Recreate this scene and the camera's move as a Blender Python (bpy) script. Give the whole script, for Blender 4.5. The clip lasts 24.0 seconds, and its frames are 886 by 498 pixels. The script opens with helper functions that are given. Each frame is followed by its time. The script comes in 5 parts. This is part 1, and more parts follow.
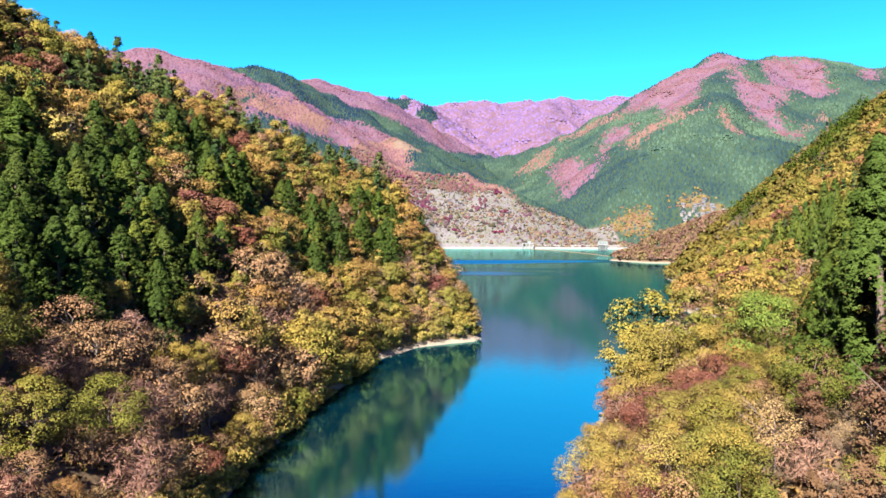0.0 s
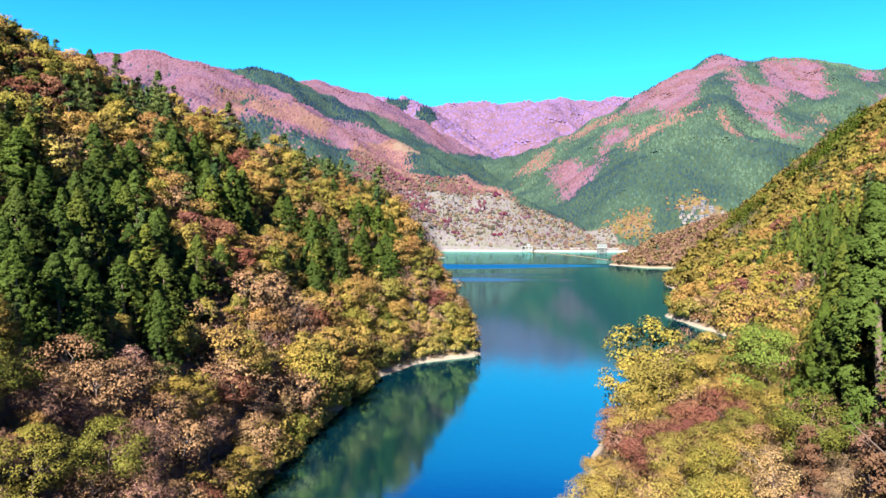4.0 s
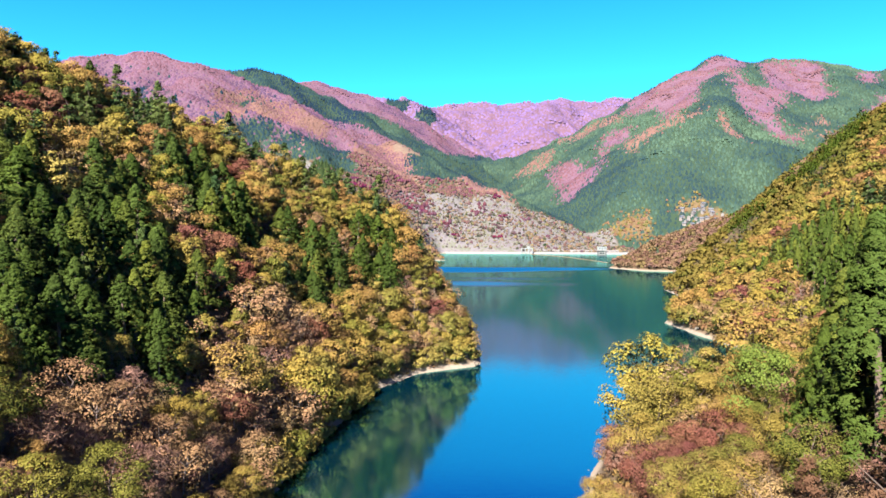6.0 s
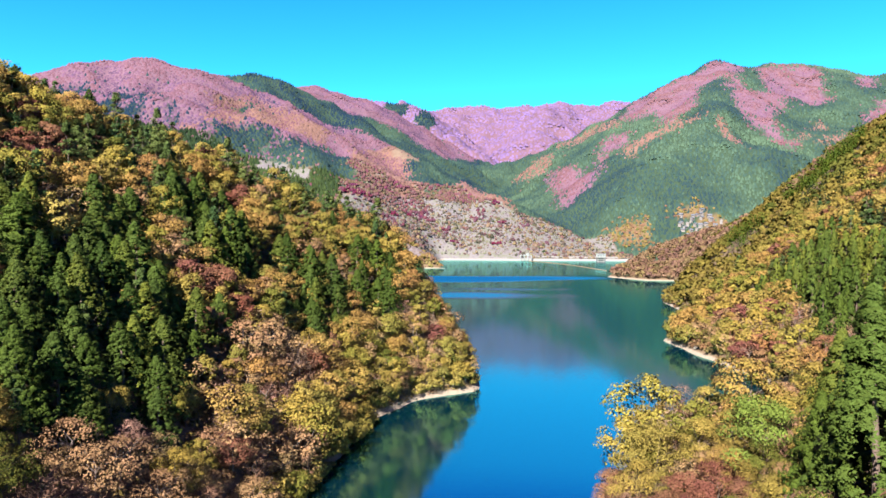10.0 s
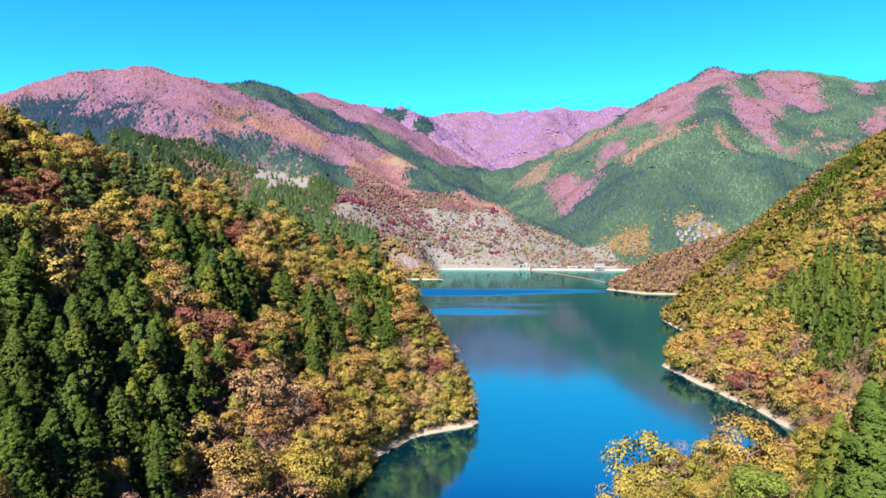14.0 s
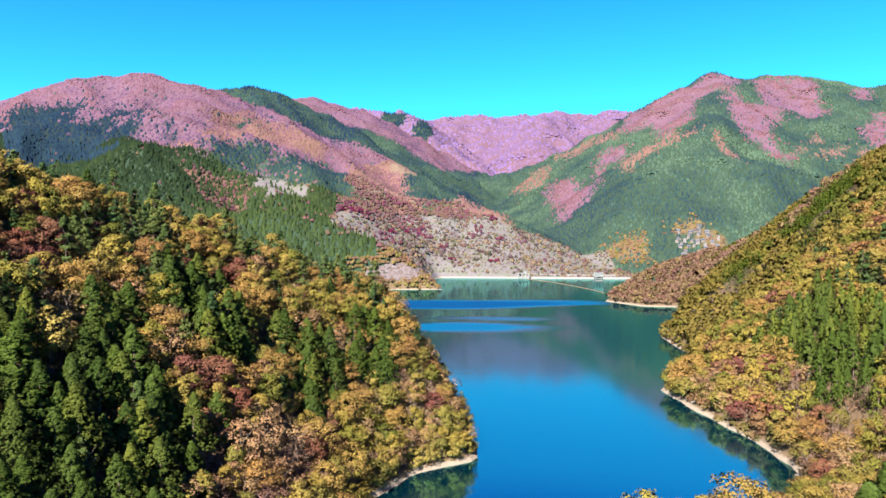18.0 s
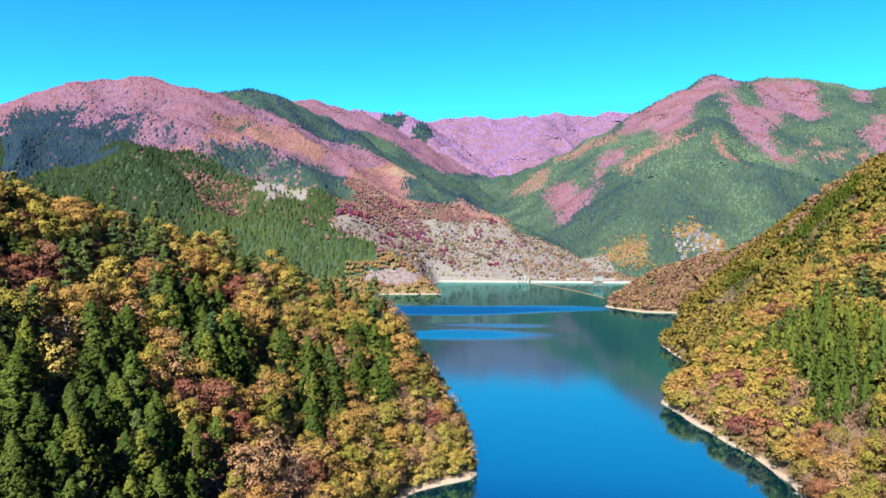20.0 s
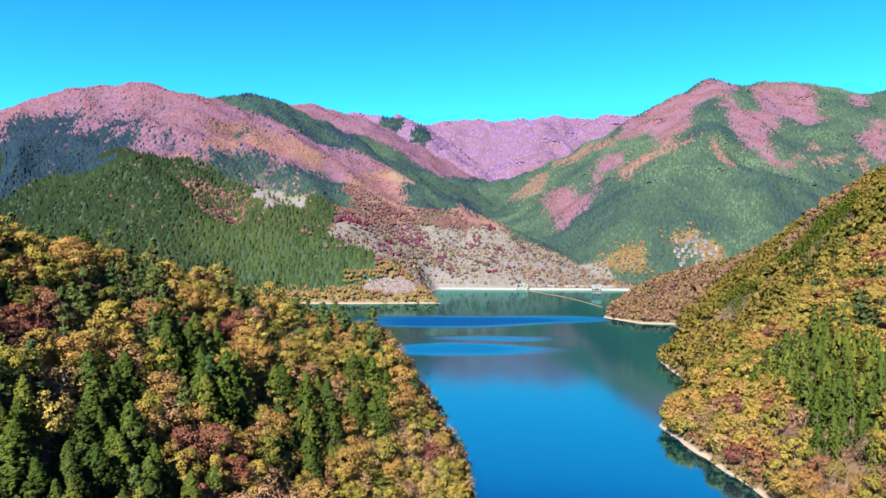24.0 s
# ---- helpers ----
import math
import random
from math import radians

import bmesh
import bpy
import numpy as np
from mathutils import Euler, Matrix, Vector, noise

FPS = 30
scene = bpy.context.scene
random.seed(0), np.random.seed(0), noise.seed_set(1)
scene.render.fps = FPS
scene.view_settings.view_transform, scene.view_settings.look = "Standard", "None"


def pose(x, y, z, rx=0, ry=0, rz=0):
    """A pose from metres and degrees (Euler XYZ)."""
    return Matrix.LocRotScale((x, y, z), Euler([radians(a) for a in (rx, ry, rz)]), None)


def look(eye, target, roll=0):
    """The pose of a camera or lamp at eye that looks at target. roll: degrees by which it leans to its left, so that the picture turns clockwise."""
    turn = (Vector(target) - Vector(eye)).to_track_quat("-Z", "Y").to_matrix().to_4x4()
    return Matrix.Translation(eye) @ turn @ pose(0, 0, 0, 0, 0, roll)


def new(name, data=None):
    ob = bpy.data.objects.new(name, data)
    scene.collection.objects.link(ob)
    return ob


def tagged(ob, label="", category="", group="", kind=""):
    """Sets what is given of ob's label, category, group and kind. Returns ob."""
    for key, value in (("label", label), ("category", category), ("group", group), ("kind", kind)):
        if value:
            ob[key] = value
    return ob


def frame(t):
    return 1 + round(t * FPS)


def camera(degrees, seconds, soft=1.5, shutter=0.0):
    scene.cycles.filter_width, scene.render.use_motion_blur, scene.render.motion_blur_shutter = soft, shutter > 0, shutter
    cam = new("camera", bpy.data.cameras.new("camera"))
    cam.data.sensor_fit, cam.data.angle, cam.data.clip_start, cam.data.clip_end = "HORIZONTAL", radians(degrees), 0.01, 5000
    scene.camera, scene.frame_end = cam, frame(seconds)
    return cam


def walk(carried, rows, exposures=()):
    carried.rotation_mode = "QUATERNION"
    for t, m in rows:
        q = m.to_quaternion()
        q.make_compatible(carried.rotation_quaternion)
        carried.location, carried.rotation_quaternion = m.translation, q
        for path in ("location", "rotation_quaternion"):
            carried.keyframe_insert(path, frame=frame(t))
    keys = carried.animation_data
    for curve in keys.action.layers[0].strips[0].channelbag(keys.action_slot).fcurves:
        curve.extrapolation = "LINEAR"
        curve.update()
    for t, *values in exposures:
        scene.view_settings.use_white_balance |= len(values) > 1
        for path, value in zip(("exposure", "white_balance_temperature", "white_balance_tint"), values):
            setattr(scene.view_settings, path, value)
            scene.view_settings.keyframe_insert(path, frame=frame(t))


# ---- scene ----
cam = camera(66.0, 24.0, 1.6)
METRES, EYE, TILT, LEAN, TURN = 54.0, 38.0, -1.85, 0.0, 0.0
ROWS = [
    (0.0, 0.0, 0.0, 0.0, 0.0, 0.0, -0.0),
    (0.5, -0.0002, -0.0003, 0.0111, 0.0, -0.01, -0.01),
    (1.0, -0.0003, -0.0005, 0.0226, -0.0, 0.0, -0.0),
    (1.5, -0.0005, -0.001, 0.0343, -0.01, -0.0, 0.0),
    (2.0, -0.0008, -0.0014, 0.0459, -0.02, 0.0, 0.01),
    (2.5, -0.0008, -0.0015, 0.058, -0.03, -0.01, 0.0),
    (4.5, -0.0009, -0.0027, 0.1109, -0.07, -0.02, 0.0),
    (5.0, -0.0009, -0.003, 0.1248, -0.07, -0.01, -0.0),
    (5.5, -0.001, -0.0034, 0.14, -0.07, -0.0, 0.0),
    (6.0, -0.0011, -0.0036, 0.1553, -0.07, 0.01, 0.0),
    (6.5, -0.001, -0.0044, 0.1707, -0.09, 0.02, 0.02),
    (7.0, -0.0007, -0.0048, 0.1861, -0.1, 0.03, 0.03),
    (7.5, -0.0006, -0.0051, 0.2025, -0.11, 0.05, 0.03),
    (8.0, -0.0004, -0.0058, 0.2193, -0.11, 0.07, 0.02),
    (8.5, -0.0004, -0.0063, 0.2367, -0.12, 0.09, 0.03),
    (9.0, -0.0002, -0.007, 0.2552, -0.13, 0.13, 0.04),
    (9.5, -0.0, -0.0075, 0.275, -0.15, 0.17, 0.04),
    (10.0, 0.0003, -0.0083, 0.296, -0.15, 0.21, 0.05),
    (10.5, 0.0006, -0.009, 0.318, -0.17, 0.25, 0.06),
    (12.5, 0.0005, -0.0117, 0.4147, -0.22, 0.42, 0.07),
    (13.0, 0.0009, -0.0123, 0.4379, -0.22, 0.46, 0.08),
    (13.5, 0.001, -0.0128, 0.4628, -0.23, 0.49, 0.09),
    (14.0, 0.0012, -0.0136, 0.4883, -0.26, 0.52, 0.11),
    (14.5, 0.0014, -0.0137, 0.5139, -0.27, 0.54, 0.11),
    (15.0, 0.0017, -0.0144, 0.5395, -0.28, 0.58, 0.13),
    (15.5, 0.0018, -0.0146, 0.5652, -0.28, 0.59, 0.13),
    (16.0, 0.002, -0.0152, 0.5907, -0.29, 0.61, 0.13),
    (16.5, 0.0024, -0.0159, 0.6163, -0.3, 0.63, 0.13),
    (17.0, 0.0026, -0.0166, 0.6419, -0.31, 0.65, 0.14),
    (17.5, 0.0029, -0.0169, 0.6674, -0.32, 0.67, 0.14),
    (18.0, 0.0028, -0.0173, 0.6929, -0.33, 0.69, 0.14),
    (18.5, 0.0031, -0.0177, 0.7185, -0.34, 0.7, 0.14),
    (19.0, 0.0032, -0.0183, 0.7437, -0.35, 0.72, 0.15),
    (19.5, 0.0035, -0.019, 0.7693, -0.35, 0.74, 0.16),
    (21.5, 0.0065, -0.0235, 0.8722, -0.41, 0.79, 0.19),
    (22.0, 0.007, -0.0239, 0.8975, -0.42, 0.8, 0.2),
    (22.5, 0.0077, -0.0246, 0.9227, -0.43, 0.82, 0.21),
    (23.0, 0.0077, -0.0249, 0.949, -0.44, 0.81, 0.22),
    (23.5, 0.0084, -0.0259, 0.9737, -0.45, 0.83, 0.22),
    (24.0, 0.009, -0.0263, 0.9995, -0.47, 0.84, 0.22),
]
walk(cam, [(t, pose(0, 0, EYE, TILT, LEAN, TURN) @ pose(METRES * x, METRES * y, METRES * z, 90 + pitch, roll, yaw)) for t, x, y, z, yaw, pitch, roll in ROWS], [(0.0, 2.76), (24.0, 2.50)])

# ---- world and sun ----
SUN_DIR = Vector((-0.31, -0.68, 0.665)).normalized()
world = bpy.data.worlds.new("sky")
scene.world = world
world.use_nodes = True
wn = world.node_tree.nodes
wl = world.node_tree.links
sky = wn.new("ShaderNodeTexSky")
sky.sky_type = "NISHITA"
sky.sun_disc = False
sky.sun_elevation = math.asin(SUN_DIR.z)
sky.sun_rotation = math.atan2(SUN_DIR.x, SUN_DIR.y)
sky.altitude = 2500
sky.air_density = 0.6
sky.dust_density = 0.0
sky.ozone_density = 1.4
tint = wn.new("ShaderNodeMixRGB")
tint.blend_type = "MULTIPLY"
tint.inputs[0].default_value = 1.0
up_way = wn.new("ShaderNodeTexCoord")
up_part = wn.new("ShaderNodeSeparateXYZ")
wl.new(up_way.outputs["Generated"], up_part.inputs[0])
deepen = wn.new("ShaderNodeMapRange")
deepen.inputs[1].default_value, deepen.inputs[2].default_value = 0.05, 0.5
wl.new(up_part.outputs["Z"], deepen.inputs[0])
zenith = wn.new("ShaderNodeMixRGB")
zenith.inputs[1].default_value = (0.22, 1.30, 1.27, 1.0)
zenith.inputs[2].default_value = (0.04, 0.80, 1.5, 1.0)
wl.new(deepen.outputs[0], zenith.inputs[0])
upper = wn.new("ShaderNodeMapRange")
upper.inputs[1].default_value, upper.inputs[2].default_value = 0.33, 0.41
wl.new(up_part.outputs["Z"], upper.inputs[0])
summit = wn.new("ShaderNodeMixRGB")
summit.inputs[2].default_value = (0.02, 0.22, 1.05, 1.0)
wl.new(upper.outputs[0], summit.inputs[0])
wl.new(zenith.outputs[0], summit.inputs[1])
wl.new(summit.outputs[0], tint.inputs[2])
wl.new(sky.outputs[0], tint.inputs[1])
wl.new(tint.outputs[0], wn["Background"].inputs[0])
wn["Background"].inputs[1].default_value = 0.056

sun_data = bpy.data.lights.new("sun", "SUN")
sun_data.energy = 5.0
sun_data.angle = radians(0.5)
sun_data.color = (1.0, 0.89, 0.775)
sun_ob = new("sun", sun_data)
sun_ob.matrix_world = look(SUN_DIR * 100, (0, 0, 0))


# ---- materials ----
def ramp_node(nt, colours):
    r = nt.nodes.new("ShaderNodeValToRGB")
    e = r.color_ramp.elements
    n = len(colours)
    e[0].position, e[0].color = 0.0, (*colours[0], 1)
    e[1].position, e[1].color = 1.0, (*colours[-1], 1)
    for i in range(1, n - 1):
        k = e.new(i / (n - 1))
        k.color = (*colours[i], 1)
    return r


def material(name, rough=0.8, metal=0.0, spec=0.3):
    m = bpy.data.materials.new(name)
    m.use_nodes = True
    b = m.node_tree.nodes["Principled BSDF"]
    b.inputs["Roughness"].default_value = rough
    b.inputs["Metallic"].default_value = metal
    b.inputs["Specular IOR Level"].default_value = spec
    return m, m.node_tree, b


def noise_node(nt, scale, detail=4.0, rough=0.6, coord="Object"):
    tc = nt.nodes.new("ShaderNodeTexCoord")
    n = nt.nodes.new("ShaderNodeTexNoise")
    n.inputs["Scale"].default_value = scale
    n.inputs["Detail"].default_value = detail
    n.inputs["Roughness"].default_value = rough
    nt.links.new(tc.outputs[coord], n.inputs["Vector"])
    return n


def mixc(nt, fac, a, b, kind="MIX"):
    m = nt.nodes.new("ShaderNodeMixRGB")
    m.blend_type = kind
    for sock, v in ((m.inputs[0], fac), (m.inputs[1], a), (m.inputs[2], b)):
        if isinstance(v, (int, float)):
            sock.default_value = v
        elif isinstance(v, tuple):
            sock.default_value = (*v, 1)
        else:
            nt.links.new(v, sock)
    return m.outputs[0]


LEAF = 0.445  # a whole spray reflects less than a single flat leaf


def foliage(name, colours, jitter=0.22, per_tree=True, glow=0.06):
    """Leaves: one hue for a tree, each spray a little off it; a spray takes light as the bough that it sits on leans."""
    m, nt, b = material(name, 0.8, 0, 0.06 if per_tree else 0.0)
    r = ramp_node(nt, [tuple(LEAF * c for c in k) for k in colours])
    geo = nt.nodes.new("ShaderNodeNewGeometry")
    if per_tree:
        info = nt.nodes.new("ShaderNodeObjectInfo")
        mul = nt.nodes.new("ShaderNodeMath")
        mul.operation = "MULTIPLY_ADD"
        mul.inputs[1].default_value = 0.16
        nt.links.new(geo.outputs["Random Per Island"], mul.inputs[0])
        sub = nt.nodes.new("ShaderNodeMath")
        sub.operation = "MULTIPLY_ADD"
        sub.inputs[1].default_value = 1.0
        sub.inputs[2].default_value = -0.08
        nt.links.new(info.outputs["Random"], sub.inputs[0])
        nt.links.new(sub.outputs[0], mul.inputs[2])
        nt.links.new(mul.outputs[0], r.inputs[0])
    else:
        at = nt.nodes.new("ShaderNodeAttribute")
        at.attribute_name = "hue"
        nt.links.new(at.outputs["Fac"], r.inputs[0])
    mr = nt.nodes.new("ShaderNodeMapRange")
    mr.inputs[3].default_value = 1 - jitter
    mr.inputs[4].default_value = 1 + jitter
    ns = noise_node(nt, 1.7 if per_tree else 0.05, 2)
    add = nt.nodes.new("ShaderNodeMath")
    add.operation = "MULTIPLY_ADD"
    add.inputs[1].default_value = 0.6
    nt.links.new(geo.outputs["Random Per Island"], add.inputs[0])
    sc = nt.nodes.new("ShaderNodeMath")
    sc.operation = "MULTIPLY"
    sc.inputs[1].default_value = 0.4
    nt.links.new(ns.outputs["Fac"], sc.inputs[0])
    nt.links.new(sc.outputs[0], add.inputs[2])
    nt.links.new(add.outputs[0], mr.inputs[0])
    col = mixc(nt, 1.0, r.outputs[0], mr.outputs[0], "MULTIPLY")
    nt.links.new(col, b.inputs["Base Color"])
    lean = nt.nodes.new("ShaderNodeAttribute")
    lean.attribute_name = "lean"
    turn = nt.nodes.new("ShaderNodeVectorTransform")
    turn.vector_type, turn.convert_from, turn.convert_to = "NORMAL", "OBJECT", "WORLD"
    nt.links.new(lean.outputs["Vector"], turn.inputs[0])
    nt.links.new(turn.outputs[0], b.inputs["Normal"])
    if glow:
        tr = nt.nodes.new("ShaderNodeBsdfTranslucent")
        nt.links.new(turn.outputs[0], tr.inputs["Normal"])
        nt.links.new(col, tr.inputs[0])
        mx = nt.nodes.new("ShaderNodeMixShader")
        mx.inputs[0].default_value = glow
        nt.links.new(b.outputs[0], mx.inputs[1])
        nt.links.new(tr.outputs[0], mx.inputs[2])
        nt.links.new(mx.outputs[0], nt.nodes["Material Output"].inputs[0])
    return m


def rough_mat(name, colours, scale, rough=0.85, bump=0.3, detail=6):
    m, nt, b = material(name, rough)
    n = noise_node(nt, scale, detail)
    r = ramp_node(nt, [tuple(0.68 * c for c in k) for k in colours])
    nt.links.new(n.outputs["Fac"], r.inputs[0])
    big = noise_node(nt, scale * 0.07, 3)
    mr = nt.nodes.new("ShaderNodeMapRange")
    mr.inputs[1].default_value, mr.inputs[2].default_value = 0.3, 0.7
    mr.inputs[3].default_value, mr.inputs[4].default_value = 0.75, 1.15
    nt.links.new(big.outputs["Fac"], mr.inputs[0])
    nt.links.new(mixc(nt, 1.0, r.outputs[0], mr.outputs[0], "MULTIPLY"), b.inputs["Base Color"])
    bp = nt.nodes.new("ShaderNodeBump")
    bp.inputs["Strength"].default_value = bump
    bp.inputs["Distance"].default_value = 0.1
    nt.links.new(n.outputs["Fac"], bp.inputs["Height"])
    nt.links.new(bp.outputs[0], b.inputs["Normal"])
    return m


GOLD = [(0.108, 0.128, 0.0238), (0.196, 0.188, 0.0371), (0.277, 0.236, 0.0459), (0.326, 0.246, 0.06), (0.332, 0.205, 0.0662), (0.238, 0.214, 0.0423), (0.152, 0.159, 0.03)]
RUST = [(0.25, 0.135, 0.075), (0.215, 0.088, 0.06), (0.17, 0.06, 0.055), (0.26, 0.155, 0.078), (0.21, 0.072, 0.05)]
LIME = [(0.166, 0.157, 0.0417), (0.25, 0.207, 0.0511), (0.344, 0.248, 0.0558), (0.197, 0.198, 0.0465)]
CEDAR = [(0.0439, 0.0773, 0.0127), (0.0798, 0.12, 0.0176), (0.0575, 0.0966, 0.0192), (0.136, 0.158, 0.0239)]
PINE = [(0.05, 0.10, 0.035), (0.075, 0.12, 0.035), (0.11, 0.14, 0.04)]
TWIG = [(0.364, 0.217, 0.173), (0.429, 0.247, 0.162), (0.338, 0.181, 0.152), (0.403, 0.283, 0.198)]
BRONZE = [(0.256, 0.194, 0.0485), (0.319, 0.243, 0.0617), (0.34, 0.275, 0.075), (0.234, 0.189, 0.0441)]
TAN = [(0.363, 0.247, 0.123), (0.326, 0.194, 0.102), (0.278, 0.159, 0.0921), (0.375, 0.27, 0.123), (0.314, 0.176, 0.102)]
# CEDAR darkened by about a quarter: the left slope's shade put into the needles
SHADED_CEDAR = [(0.032, 0.062, 0.011), (0.058, 0.092, 0.014), (0.045, 0.078, 0.016), (0.095, 0.12, 0.02)]
LARCH = [(0.15, 0.082, 0.046), (0.12, 0.066, 0.042), (0.18, 0.108, 0.056)]
EVERGREEN = [(0.085, 0.15, 0.03), (0.12, 0.20, 0.035), (0.15, 0.21, 0.04)]
AMBER = [(0.315, 0.19, 0.0582), (0.343, 0.219, 0.067), (0.298, 0.156, 0.0617), (0.321, 0.223, 0.0662)]
m_amber = foliage("amber_leaves", AMBER)
m_tan = foliage("withered_leaves", TAN)
m_larch, m_evergreen = foliage("larch_needles", LARCH), foliage("evergreen_leaves", EVERGREEN)
m_bronze = foliage("bronze_leaves", BRONZE)
m_gold, m_rust, m_lime = foliage("golden_leaves", GOLD), foliage("rust_leaves", RUST), foliage("lime_leaves", LIME)
m_shaded_cedar = foliage("shaded_cedar_needles", SHADED_CEDAR, 0.3)
m_cedar, m_pine = foliage("cedar_needles", CEDAR, 0.35), foliage("pine_needles", PINE, 0.35)
m_twig = foliage("bare_twigs", TWIG, 0.3, True, 0.0)
m_gold_far = foliage("golden_forest", [(0.0774, 0.101, 0.024), (0.146, 0.143, 0.0336), (0.206, 0.168, 0.04), (0.232, 0.181, 0.0496), (0.181, 0.155, 0.04), (0.232, 0.164, 0.056), (0.202, 0.118, 0.06)], 0.2, False, 0.15)
m_mix_far = foliage("brown_forest", [(0.16, 0.111, 0.0737), (0.16, 0.092, 0.0867), (0.144, 0.073, 0.0952), (0.12, 0.1, 0.0607), (0.168, 0.096, 0.0867), (0.16, 0.0538, 0.0952)], 0.3, False, 0.15)
# haze over the distance is put into these colours as extra blue
m_con_hazed = foliage("conifer_forest", [(0.0132, 0.0298, 0.0583), (0.0328, 0.0661, 0.0616), (0.0769, 0.132, 0.0875)], 0.22, False, 0.0)
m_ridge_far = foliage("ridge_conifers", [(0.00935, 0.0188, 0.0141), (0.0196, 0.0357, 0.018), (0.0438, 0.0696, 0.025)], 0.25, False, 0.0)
m_cedar_far = foliage("plantation", CEDAR, 0.45, False, 0.1)
# some haze blue is mixed into these leafless mauves
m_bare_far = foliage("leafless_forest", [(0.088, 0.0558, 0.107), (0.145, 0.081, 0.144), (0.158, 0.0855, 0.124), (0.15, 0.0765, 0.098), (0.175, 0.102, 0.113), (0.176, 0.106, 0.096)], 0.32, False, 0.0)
# leafless wood again, made paler and bluer to stand for distance haze
m_hazed_far = foliage("hazed_forest", [(0.178, 0.122, 0.295), (0.183, 0.122, 0.266), (0.178, 0.112, 0.222), (0.193, 0.122, 0.214)], 0.12, False, 0.0)
m_shrub = foliage("shrub_leaves", [(0.035, 0.055, 0.03), (0.15, 0.10, 0.10), (0.22, 0.17, 0.10), (0.105, 0.05, 0.075), (0.06, 0.06, 0.045), (0.19, 0.17, 0.085), (0.135, 0.05, 0.068)], 0.25, False, 0.1)
m_heath = foliage("heath_tufts", [(0.108, 0.089, 0.10), (0.165, 0.152, 0.145), (0.132, 0.142, 0.088), (0.19, 0.18, 0.18), (0.145, 0.12, 0.135)], 0.3, False, 0.0)
m_reed = foliage("pale_reeds", [(0.18, 0.15, 0.165), (0.22, 0.19, 0.205), (0.17, 0.135, 0.135)], 0.2, False, 0.1)
m_under = foliage("undergrowth_leaves", [(0.26, 0.15, 0.08), (0.36, 0.23, 0.09), (0.20, 0.16, 0.05), (0.30, 0.17, 0.12), (0.34, 0.25, 0.17)], 0.3, False, 0.15)
m_brown_far = foliage("tan_forest", [(0.102, 0.1092, 0.04), (0.168, 0.1323, 0.045), (0.198, 0.1437, 0.058), (0.144, 0.09775, 0.05), (0.192, 0.1127, 0.068), (0.138, 0.08625, 0.068)], 0.38, False, 0.1)
m_russet_far = foliage("russet_forest", [(0.135, 0.115, 0.055), (0.215, 0.145, 0.085), (0.245, 0.16, 0.105), (0.19, 0.105, 0.085), (0.22, 0.17, 0.075), (0.205, 0.12, 0.1)], 0.35, False, 0.1)
m_thicket = foliage("shore_thicket", [(0.17, 0.15, 0.05), (0.22, 0.16, 0.07), (0.13, 0.13, 0.05), (0.20, 0.11, 0.06), (0.16, 0.12, 0.08)], 0.35, False, 0.1)
m_bark = rough_mat("bark", [(0.06, 0.045, 0.038), (0.12, 0.09, 0.075), (0.17, 0.14, 0.12)], 3.0)
m_pale_bark = rough_mat("pale_bark", [(0.13, 0.10, 0.09), (0.20, 0.16, 0.145), (0.27, 0.225, 0.21)], 3.0)
m_concrete = rough_mat("concrete", [(0.13, 0.125, 0.125), (0.19, 0.18, 0.18), (0.25, 0.24, 0.24)], 0.6)
m_white = rough_mat("white_paint", [(0.14, 0.14, 0.15), (0.20, 0.20, 0.21)], 1.5, 0.5, 0.05)
m_dark = rough_mat("dark_opening", [(0.03, 0.03, 0.04), (0.06, 0.06, 0.07)], 1.0, 0.5, 0.05)
m_roof = rough_mat("roof_tiles", [(0.05, 0.055, 0.075), (0.10, 0.11, 0.135), (0.17, 0.18, 0.21)], 0.8, 0.5)
m_plaster = rough_mat("house_plaster", [(0.10, 0.09, 0.09), (0.17, 0.155, 0.15), (0.25, 0.24, 0.235)], 0.5)
m_rock = rough_mat("shore_rock", [(0.08, 0.065, 0.055), (0.15, 0.125, 0.105), (0.23, 0.20, 0.17)], 0.7, 0.9, 0.6)
m_float = rough_mat("float_plastic", [(0.15, 0.09, 0.055), (0.21, 0.135, 0.085)], 1.0, 0.5, 0.05)
m_path = rough_mat("path_earth", [(0.18, 0.12, 0.085), (0.27, 0.19, 0.14), (0.33, 0.25, 0.19)], 1.2)

# ---- the lie of the land ----
LAKE = [(-26, -300), (-26, 30), (-28, 60), (-31, 96), (-31, 110), (-28, 138), (-19, 194), (-8, 214), (3, 222), (12.5, 226),
        (14, 240), (9, 275), (-10, 320), (-70, 450), (-160, 600), (-260, 760), (-330, 860), (-290, 950), (-215, 955), (-120, 946), (5, 945),
        (-10, 990), (-25, 1070), (0, 1203), (330, 1153), (300, 1050), (235, 900), (188, 770), (215, 715), (246, 707), (235, 640),
        (200, 560), (164, 505), (156, 420), (125, 350), (107, 330), (110, 285), (114, 250), (115, 220), (105, 190), (80, 170),
        (55, 160), (39, 151), (28, 128), (20.5, 100), (13.5, 70), (7, 40), (2, 10), (2, -300)]
NEAR_LEFT = [(-200, -300, 136), (-165, 0, 118), (-145, 100, 105), (-119, 174, 89), (-95, 215, 80), (-60, 246, 63), (-28, 258, 53), (-5, 262, 42), (9, 246, 24), (14, 229, 2)]
